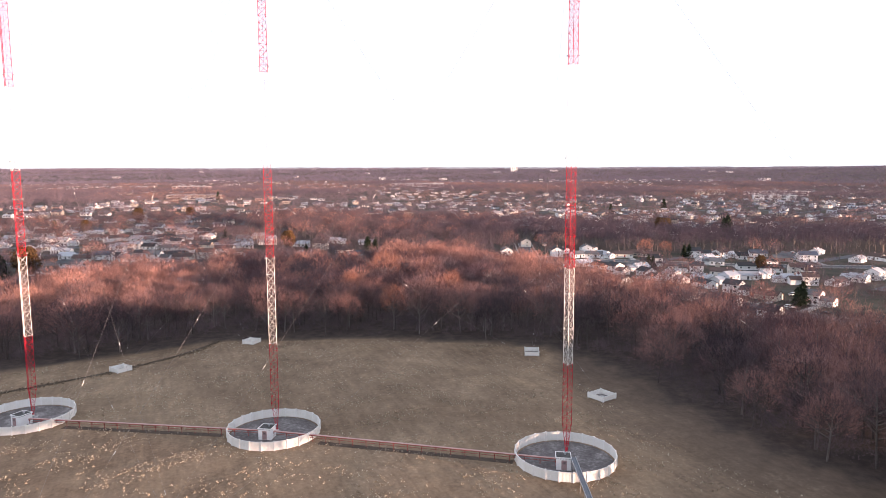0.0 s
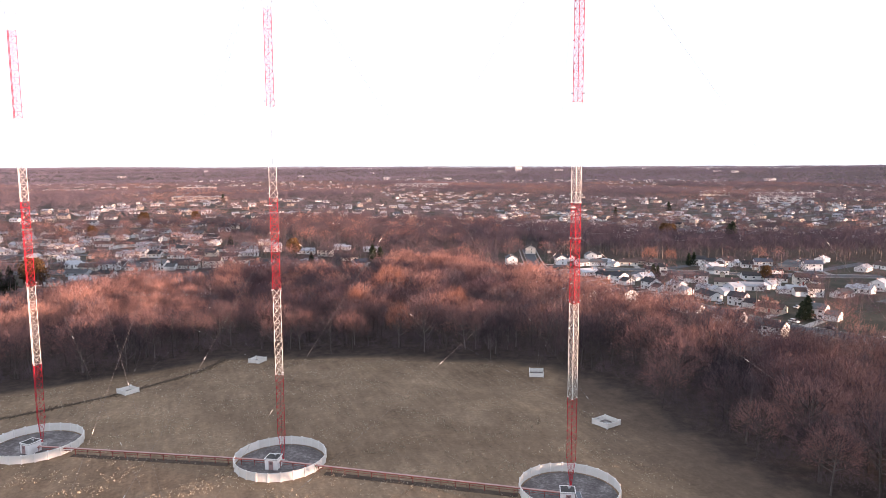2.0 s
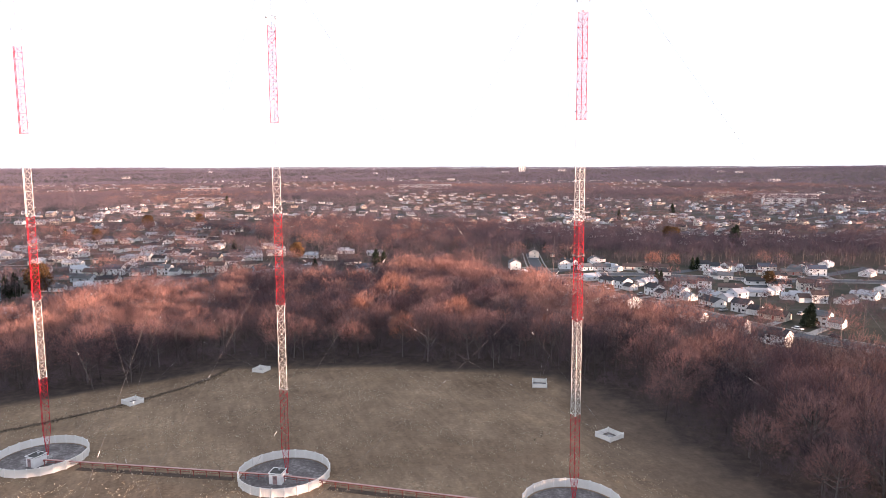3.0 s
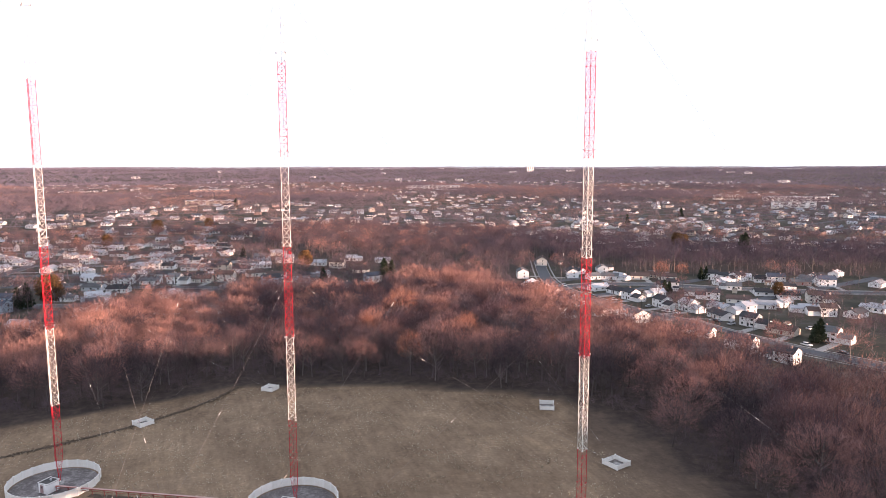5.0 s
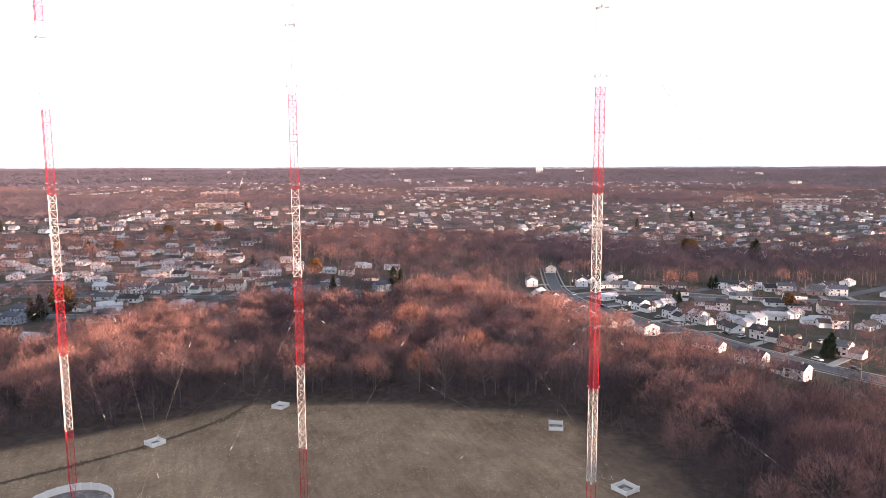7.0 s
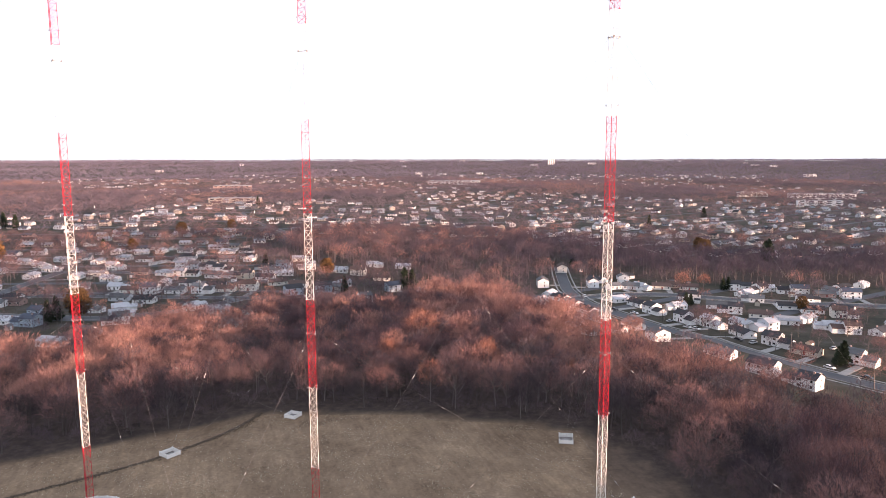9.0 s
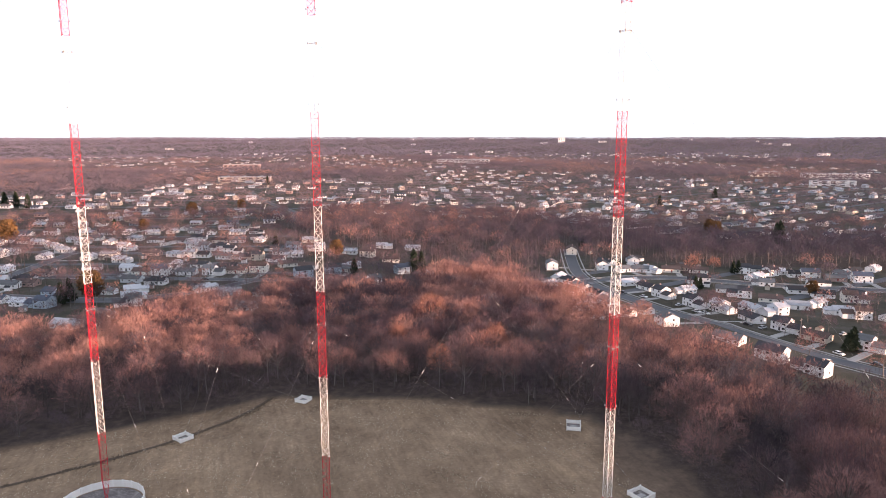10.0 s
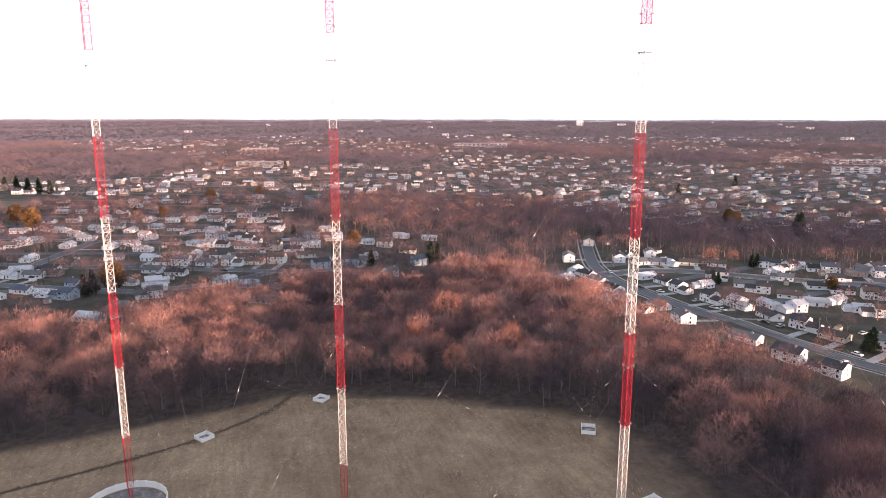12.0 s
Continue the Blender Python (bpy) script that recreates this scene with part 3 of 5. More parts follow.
# ---- red feed line trestles between the masts ----
def build_trestle(p, q, label):
    p, q = Vector((*p, 0)), Vector((*q, 0))
    d = (q - p).normalized()
    side = Vector((-d.y, d.x, 0))
    p.z, q.z = float(height(p.x, p.y)), float(height(q.x, q.y))
    tr = thing("feed_line_trestle", Matrix.Translation(p), label, "pipe trestle", "feed line trestles")
    span = (q - p).length
    for off, z, r in ((-0.22, 1.30, 0.07), (0.22, 1.30, 0.07), (0.0, 0.78, 0.045)):
        g = Geo()
        g.tube(side * off + Vector((0, 0, z)), q - p + side * off + Vector((0, 0, z)), r, n=8)
        part("pipe", g, M_RUST, tr)
    g = Geo()
    turn = Matrix.Rotation(math.atan2(d.y, d.x), 4, "Z")
    g.box(0, -0.24, 1.37, span, 0.24, 1.42, turn)
    part("cover_plate", g, M_RUSTPALE, tr, "faded pinkish cover plate")
    n = round(span / 2.7)
    for i in range(n + 1):
        c = (q - p) * (i / n)
        g = Geo()
        g.tube(c - Vector((0, 0, 0.3)), c + Vector((0, 0, 1.25)), 0.06, n=6)
        g.tube(c - side * 0.42 + Vector((0, 0, 1.2)), c + side * 0.42 + Vector((0, 0, 1.2)), 0.05, n=6)
        g.tube(c - side * 0.3 + Vector((0, 0, 1.2)), c + Vector((0, 0, 0.7)), 0.035, n=5)
        g.tube(c + side * 0.3 + Vector((0, 0, 1.2)), c + Vector((0, 0, 0.7)), 0.035, n=5)
        part("post", g, M_RUST, tr)


build_trestle((-51.6, 4.3), (-2.6, -1.6), "long red steel pipe trestle across the grass between masts")
build_trestle((-0.1, -2.0), (52.2, -14.0), "long red steel pipe trestle across the grass between masts")

bridge = thing("cable_bridge", on_ground(55.0, -15.6), "blue-grey steel cable bridge on posts from the hut across the fence", "cable bridge")
M_DECK = material("blue_grey_deck", [(0.075, 0.085, 0.105), (0.12, 0.135, 0.16), (0.18, 0.195, 0.22)], 0.6, (0.4, 6), 0.2)
for x, m, name in ((0.0, M_DECK, "deck"), (-0.42, M_STEEL, "side_rail"), (0.42, M_STEEL, "side_rail")):
    g = Geo()
    wide = 0.4 if name == "deck" else 0.035
    g.box(x - wide, -62, 2.0, x + wide, 0.4, 2.08 if name == "deck" else 2.24)
    part(name, g, m, bridge)
for k in range(16):
    g = Geo()
    for x in (-0.4, 0.4):
        g.tube((x, -0.8 - 4 * k, -0.3), (x, -0.8 - 4 * k, 2.0), 0.05)
    g.tube((-0.4, -0.8 - 4 * k, 1.9), (0.4, -0.8 - 4 * k, 1.9), 0.04)
    part("post", g, M_STEEL, bridge)
bridge.matrix_basis = on_ground(55.0, -15.6, 0)

# ---- streets ----
STREETS = [
    [(87.5, 417.1), (85.3, 370.3), (84, 321.7), (90.4, 279.9), (102.3, 255.8), (115.1, 228.9), (126.5, 206.8), (132.7, 183.3), (141.8, 173.5), (150.5, 164.8), (158.5, 156.1), (167.3, 146.4), (175.3, 137.6), (191.3, 119.5)],
    [(85.3, 293.2), (103.1, 303.3), (122, 312), (145.8, 309.6), (170.6, 301), (196.9, 291.6), (220.4, 286.9), (245.7, 282.5), (283.1, 278.3)],
    [(-406.6, 267.6), (-264.5, 258.5), (-100.2, 260), (-69.1, 281.6)],
    [(-321.5, 221), (-244.6, 209.6), (-167, 203), (-128.5, 227.2), (-111.4, 258.3)],
    [(-469.3, 357.6), (-293.4, 340.9), (-110.6, 344.4)],
    [(-264.5, 258.5), (-276.3, 341.8)],
    [(-170, 530), (-188.7, 607.3), (-272.1, 735.3), (-327.8, 836.5)],
]


def strip(name, line, wide, mat, dz, label, category, offset=0.0):
    """A ribbon that follows the ground along a line."""
    pts = []
    for (ax, ay), (bx, by) in zip(line, line[1:]):
        n = max(2, int(math.hypot(bx - ax, by - ay) / 6))
        pts += [(ax + (bx - ax) * i / n, ay + (by - ay) * i / n) for i in range(n)]
    pts.append(line[-1])
    for _ in range(4):
        pts = [pts[0]] + [((a[0] + 2 * b[0] + c[0]) / 4, (a[1] + 2 * b[1] + c[1]) / 4) for a, b, c in zip(pts, pts[1:], pts[2:])] + [pts[-1]]
    left, right = [], []
    for i, p in enumerate(pts):
        a, b = pts[max(0, i - 1)], pts[min(len(pts) - 1, i + 1)]
        d = math.hypot(b[0] - a[0], b[1] - a[1]) or 1
        nx, ny = -(b[1] - a[1]) / d, (b[0] - a[0]) / d
        for row, s in ((left, offset + wide / 2), (right, offset - wide / 2)):
            x, y = p[0] + nx * s, p[1] + ny * s
            row.append((x, y, float(height(p[0], p[1])) + dz))
    g = Geo()
    g.quad_strip(right, left)
    low = [(x, y, z - dz - 0.4) for x, y, z in left]
    g.quad_strip(left, low)
    g.quad_strip([(x, y, z - dz - 0.4) for x, y, z in right], right)
    return tagged(part(name, g, mat), label, category, kind="structure")


for line in STREETS:
    strip("road", line, 7.6, M_ASPHALT, 0.10, "grey asphalt residential street", "road")
    for s in (-1, 1):
        strip("kerb", line, 0.30, M_CONCRETE, 0.22, "pale concrete kerb along the street", "kerb", s * 3.95)
for line in STREETS[:2]:
    for s in (-1, 1):
        strip("pavement", line, 0.9, M_CONCRETE, 0.16, "pale concrete pavement beside the street", "pavement", s * 6.4)


def nearest_street(x, y):
    best = (1e9, 0, 0, 0)
    for line in STREETS:
        for (ax, ay), (bx, by) in zip(line, line[1:]):
            dx, dy = bx - ax, by - ay
            t = max(0, min(1, ((x - ax) * dx + (y - ay) * dy) / (dx * dx + dy * dy)))
            px, py = ax + t * dx, ay + t * dy
            d = math.hypot(px - x, py - y)
            if d < best[0]:
                best = (d, math.degrees(math.atan2(dy, dx)), px, py)
    return best


# ---- houses ----
def gable_body(g, x0, x1, d, h, rise):
    g.box(x0, -d / 2, -0.6, x1, d / 2, h)
    for x in (x0, x1):
        g.poly((x, -d / 2, h), (x, d / 2, h), (x, 0, h + rise))


def gable_roof(x0, x1, d, h, rise, over=0.4, thick=0.16):
    g = Geo()
    k = rise / (d / 2)
    for s in (-1, 1):
        a, e = (0, h + rise + 0.02), (s * (d / 2 + over), h - k * over + 0.02)
        pts = [(x, y, z + t) for t in (0, thick) for x in (x0 - over, x1 + over) for y, z in (a, e)]
        n = len(g.v)
        g.v += pts
        g.f += [tuple(n + i for i in q) for q in ((0, 1, 3, 2), (4, 6, 7, 5), (0, 4, 5, 1), (2, 3, 7, 6), (1, 5, 7, 3), (0, 2, 6, 4))]
    return g


def window_mesh(w, h):
    f, p = Geo(), Geo()
    f.box(-w / 2 - 0.1, -0.05, -0.1, w / 2 + 0.1, 0, h + 0.1)
    p.box(-w / 2, -0.07, 0, w / 2, -0.04, h)
    return f.mesh("window", M_TRIM), p.mesh("pane", M_GLASS)


WIN_WIDE, WIN_TALL = window_mesh(1.45, 1.05), window_mesh(0.85, 1.2)


def add_window(house, x, y, z, turn, kind, fine):
    ob = part("window", kind[0] if fine else kind[1], None, house, m=pose(x, y, z, 0, 0, turn))
    if fine:
        part("pane", kind[1], None, ob, "dark window glass")


def build_house(kind, wall, roof, fine, label):
    """The ridge runs along x; the front faces -y."""
    house = thing("house", Matrix.Identity(4), label, "house", "suburban houses")
    door_x = 0.5
    if kind == "ranch":
        L, D, H, R = 13.5, 8.2, 2.75, 2.1
        storeys, wing = [0.95], None
    elif kind == "split":
        L, D, H, R = 8.6, 8.4, 5.2, 2.2
        storeys, wing = [0.85, 3.5], (6.4, 7.4, 2.9, 1.9)
    elif kind == "colonial":
        L, D, H, R = 12.2, 8.6, 5.4, 2.4
        storeys, wing = [0.85, 3.6], None
    else:
        L, D, H, R = 9.8, 7.6, 2.9, 2.3
        storeys, wing = [0.95], (4.6, 6.2, 2.5, 1.5)
    g = Geo()
    gable_body(g, -L / 2, L / 2, D, H, R)
    part("wall", g, WALLS[wall], house)
    part("roof", gable_roof(-L / 2, L / 2, D, H, R), ROOFS[roof], house)
    if wing:
        l, d, h, r = wing
        g = Geo()
        gable_body(g, L / 2 - 0.05, L / 2 + l, d, h, r)
        part("wing_wall", g, WALLS[wall], house, m=pose(0, -0.5, 0))
        part("wing_roof", gable_roof(L / 2 + 0.42, L / 2 + l, d, h, r), ROOFS[roof], house, m=pose(0, -0.5, 0))
        g = Geo()
        for k in range(4):
            g.box(L / 2 + 1.2, -d / 2 - 0.56, 0.02 + 0.54 * k, L / 2 + l - 1.2, -d / 2 - 0.5, 0.53 + 0.54 * k)
        part("garage_door", g, M_TRIM, house, "white panelled garage door")
    for s in (-1, 1):
        for z in storeys:
            for i, x in enumerate(np.linspace(-L / 2 + 1.7, L / 2 - 1.7, 3 if L > 9.5 else 2)):
                if z < 1.5 and s == -1 and abs(x - door_x) < 1.6:
                    continue
                add_window(house, float(x), s * D / 2, z, 0 if s < 0 else 180, WIN_WIDE if i % 2 else WIN_TALL, fine)
        for z in storeys:
            if wing and s > 0 and z < 3:
                continue
            add_window(house, s * L / 2, 0.8 * s, z, 90 * s, WIN_TALL, fine)
    g = Geo()
    g.box(door_x - 0.5, -D / 2 - 0.06, 0.1, door_x + 0.5, -D / 2, 2.15)
    part("door", g, M_RUST if wall % 2 else M_DARK, house)
    g = Geo()
    g.box(door_x - 0.9, -D / 2 - 1.3, -0.5, door_x + 0.9, -D / 2, 0.1)
    part("step", g, M_CONCRETE, house)
    g = Geo()
    g.box(-L / 4 - 0.4, 0.6, H, -L / 4 + 0.4, 1.3, H + R + 0.7)
    part("chimney", g, WALLS[5], house, "brick chimney")
    return house


NAMES_WALL = ["white", "cream", "grey", "beige", "blue", "brick-red"]
NAMES_ROOF = ["charcoal", "grey", "brown", "slate-blue", "pale grey"]
NAMES_KIND = {"ranch": "single-storey", "split": "split-level", "colonial": "two-storey", "cottage": "small"}
HOUSE_SIZE = Matrix.Diagonal((0.86, 0.86, 0.80, 1))
made = {}
taken = {}


def claim(x, y, r):
    """Keeps a place on the plan free of other houses and of trees."""
    cx, cy = int(x // 20), int(y // 20)
    for i in range(cx - 1, cx + 2):
        for j in range(cy - 1, cy + 2):
            for px, py, pr in taken.get((i, j), ()):
                if math.hypot(px - x, py - y) < r + pr:
                    return False
    taken.setdefault((cx, cy), []).append((x, y, r))
    return True


def put_house(x, y, turn, kind, wall, roof, fine=True):
    claim(x, y, 6.2)
    key = (kind, wall, roof, fine)
    m = on_ground(x, y, turn, 0.25)
    if key in made:
        copy_thing(made[key], m)
    else:
        text = f"{NAMES_KIND[kind]} house with {NAMES_WALL[wall]} walls and {NAMES_ROOF[roof]} shingle roof"
        made[key] = build_house(kind, wall, roof, fine, text)
        made[key].matrix_basis = m @ HOUSE_SIZE


def drive(x, y, px, py):
    """A concrete drive from the house to the street."""
    d = math.hypot(px - x, py - y)
    if d < 30:
        g = Geo()
        ux, uy = (px - x) / d, (py - y) / d
        sx, sy = -uy * 4.2, ux * 4.2
        a, b = (x + ux * 5 + sx, y + uy * 5 + sy), (px - ux * 4.2 + sx, py - uy * 4.2 + sy)
        n = Vector((-uy, ux, 0)) * 1.7
        z0, z1 = float(height(*a)) + 0.16, float(height(*b)) + 0.16
        top = [Vector((*a, z0)) - n, Vector((*b, z1)) - n, Vector((*b, z1)) + n, Vector((*a, z0)) + n]
        g.poly(*top)
        for p, q in zip(top, top[1:] + top[:1]):
            g.poly(p, p - Vector((0, 0, 0.4)), q - Vector((0, 0, 0.4)), q)
        tagged(part("driveway", g, M_CONCRETE), "pale concrete driveway from house to street", "driveway", kind="structure")


NEAR_HOUSES = [
    (129.8, 157.7, "ranch", 0, 1), (140, 138.6, "colonial", 0, 0), (152.2, 126.6, "split", 0, 0), (110.1, 179.7, "split", 0, 1), (106.7, 216.1, "cottage", 0, 1), (88.1, 254.2, "ranch", 0, 0),
    (81.8, 273, "ranch", 0, 1), (77.2, 287.6, "cottage", 0, 0), (70.7, 299.7, "ranch", 0, 4), (68.8, 334.7, "colonial", 0, 1)]
NORTH_SIDE = [
    (135.7, 235.8, "split", 0, 0), (146.4, 225.7, "split", 0, 4), (154.7, 203, "ranch", 0, 0), (163.9, 190.4, "split", 0, 0), (172.4, 175.5, "ranch", 3, 2), (186.9, 164.3, "split", 0, 1),
    (124, 256.9, "split", 0, 0), (111.3, 286.7, "ranch", 0, 4), (120.1, 274.4, "ranch", 0, 0), (102.4, 336.5, "colonial", 0, 0), (87.6, 395.1, "colonial", 1, 2), (115.2, 328.7, "cottage", 0, 1)]
BACK_ROWS = [
    (157.4, 293.4, "split", 0, 0), (164, 270.8, "ranch", 0, 1), (169.8, 258.1, "split", 0, 0), (179.8, 247.9, "ranch", 1, 2), (187.4, 233.5, "ranch", 0, 4), (193.5, 291.3, "cottage", 0, 1),
    (162.7, 226.4, "ranch", 0, 4), (203.7, 271.1, "ranch", 0, 0), (212.7, 261.6, "ranch", 0, 0), (222, 251.4, "split", 1, 2), (204.9, 222.5, "cottage", 0, 4), (210.8, 215, "split", 0, 2),
    (222, 292.9, "cottage", 0, 0)]
THIRD_ROW = [
    (191.5, 329.8, "colonial", 0, 0), (203.3, 334.5, "ranch", 0, 0), (220.9, 319.3, "cottage", 0, 0), (228.4, 315.2, "colonial", 0, 3), (240.7, 308.5, "ranch", 5, 1), (254.8, 305.3, "colonial", 0, 3),
    (146.4, 330.3, "ranch", 1, 2), (163.9, 328.6, "ranch", 1, 2), (127.1, 330, "ranch", 0, 1), (155.1, 336.6, "cottage", 3, 2), (212.1, 328.5, "ranch", 0, 4), (126, 354.2, "split", 0, 1)]
LEFT_NEAR = [
    (-220.8, 194.5, "cottage", 0, 3), (-204, 188.7, "ranch", 0, 4), (-200.7, 206.3, "split", 4, 3), (-190.2, 185.3, "split", 4, 3), (-154.6, 148.5, "ranch", 0, 4), (-166.1, 223.6, "cottage", 0, 4),
    (-159.1, 208.5, "cottage", 0, 4), (-149, 194.1, "split", 0, 1), (-148.2, 157.7, "ranch", 3, 2), (-161.7, 244.8, "cottage", 0, 0), (-128.5, 228.9, "cottage", 0, 4), (-151.5, 167.7, "cottage", 2, 1)]
LEFT_ROW = [
    (-185.7, 271.7, "ranch", 1, 2), (-173.6, 271.3, "colonial", 0, 3), (-158.2, 273, "ranch", 0, 1), (-144.1, 274.5, "split", 0, 1), (-129.2, 279.4, "ranch", 1, 2), (-116.6, 284.2, "colonial", 1, 2),
    (-201.1, 281.9, "cottage", 0, 4), (-180.6, 250.2, "ranch", 2, 1), (-86.3, 277, "colonial", 4, 0), (-104.5, 304.2, "ranch", 1, 2), (-124.2, 347.1, "cottage", 0, 1), (-119, 365.9, "colonial", 4, 1)]
LEFT_BACK = [
    (-192.4, 333.2, "cottage", 0, 4), (-181.7, 330.1, "split", 0, 4), (-172.6, 331.1, "cottage", 0, 0), (-160.5, 347.6, "split", 2, 0), (-185.3, 361, "split", 2, 1), (-196.3, 364.7, "split", 0, 4),
    (-132, 325.1, "split", 3, 0), (-155.8, 326.6, "ranch", 0, 1), (-212.7, 335.3, "ranch", 5, 2), (-108.7, 338.7, "cottage", 0, 4), (-118, 320.7, "ranch", 0, 0), (-140.9, 326.2, "cottage", 2, 1)]
LEFT_WEST = [
    (-318, 323, "split", 0, 4), (-317.2, 334.4, "cottage", 0, 4), (-276.8, 272.1, "ranch", 0, 4), (-281.6, 317.6, "ranch", 0, 4), (-244.3, 262.1, "ranch", 5, 2), (-242.1, 230.5, "ranch", 0, 1),
    (-235.2, 235.5, "ranch", 5, 2), (-256.1, 227.6, "cottage", 0, 4), (-286.2, 344, "cottage", 0, 4), (-306, 362.1, "cottage", 0, 4), (-341.7, 383.8, "cottage", 0, 0), (-306.9, 391.8, "ranch", 0, 4),
    (-272.5, 383.2, "ranch", 0, 4), (-244.8, 355, "split", 0, 4), (-248.8, 316.7, "ranch", 0, 4), (-240.4, 328.1, "ranch", 1, 4), (-222.1, 309.4, "cottage", 0, 4), (-321.9, 314, "ranch", 0, 1)]
MIDDLE = [
    (-66.3, 301.7, "ranch", 1, 1), (-71.6, 292.6, "colonial", 4, 0), (-63, 314.1, "cottage", 2, 4), (-61.8, 356.7, "colonial", 1, 2), (-58.2, 395.9, "cottage", 0, 4), (-29.7, 310.5, "colonial", 4, 3),
    (-46.9, 263.3, "ranch", 1, 1), (-41.3, 271.5, "split", 0, 1), (-42.8, 344.9, "ranch", 1, 2), (-8.2, 312, "ranch", 2, 1), (-34.4, 398.1, "ranch", 2, 4), (-74.9, 361.5, "cottage", 0, 4)]
for rows in (NEAR_HOUSES, NORTH_SIDE, BACK_ROWS, THIRD_ROW, LEFT_NEAR, LEFT_ROW, LEFT_BACK, LEFT_WEST, MIDDLE):
    for x, y, kind, wall, roof in rows:
        d, turn, px, py = nearest_street(x, y)
        front = math.degrees(math.atan2(py - y, px - x)) + 90
        if d > 28:
            front = turn + 180 * (random.random() < 0.5)
        put_house(x, y, front + random.uniform(-4, 4), kind, wall, roof)
        if d < 28:
            drive(x, y, px, py)



def build_shed(wall, roof):
    shed = thing("garden_shed", Matrix.Identity(4), "small garden shed behind a house", "shed", "garden sheds")
    g = Geo()
    gable_body(g, -1.6, 1.6, 2.6, 2.0, 0.8)
    part("wall", g, WALLS[wall], shed)
    part("roof", gable_roof(-1.6, 1.6, 2.6, 2.0, 0.8, 0.2, 0.08), ROOFS[roof], shed)
    g = Geo()
    g.box(-0.6, -1.36, 0, 0.6, -1.3, 1.8)
    part("door", g, M_TRIM, shed)
    return shed


SHEDS = [build_shed(0, 0), build_shed(3, 2), build_shed(5, 1)]
placed_sheds = set()
yard = random.Random(3)
for rows in (NORTH_SIDE, BACK_ROWS, THIRD_ROW, LEFT_NEAR, LEFT_ROW, LEFT_BACK, LEFT_WEST):
    for x, y, kind, wall, roof in rows:
        d, turn, px, py = nearest_street(x, y)
        if yard.random() < 0.5 or d > 30:
            continue
        k = yard.uniform(11, 15) / max(d, 1)
        sx, sy = x + (x - px) * k + yard.uniform(-4, 4), y + (y - py) * k + yard.uniform(-4, 4)
        if nearest_street(sx, sy)[0] < 8 or not claim(sx, sy, 2.2):
            continue
        which = yard.randrange(3)
        m = on_ground(sx, sy, turn + yard.choice((0, 90)), 0.1)
        if which in placed_sheds:
            copy_thing(SHEDS[which], m)
        else:
            SHEDS[which].matrix_basis = m
            placed_sheds.add(which)

# tan playing field in the suburb
M_MEADOW = material("tan_playing_field", [(0.10, 0.082, 0.052), (0.14, 0.118, 0.078), (0.18, 0.155, 0.108)], 0.95, (0.02, 0.4), 0.3)
strip("playing_field", [(-549.6, 517.9), (-508.15, 529.7), (-466.7, 541.5)], 78, M_MEADOW, 0.3, "tan playing field in the suburb", "field")
for k in range(16):
    for off in (-48, -32, -16, 0, 16, 32):
        fx, fy = -549.6 + 5.53 * k, 517.9 + 1.57 * k + off
        taken.setdefault((int(fx // 20), int(fy // 20)), []).append((fx, fy, 11))

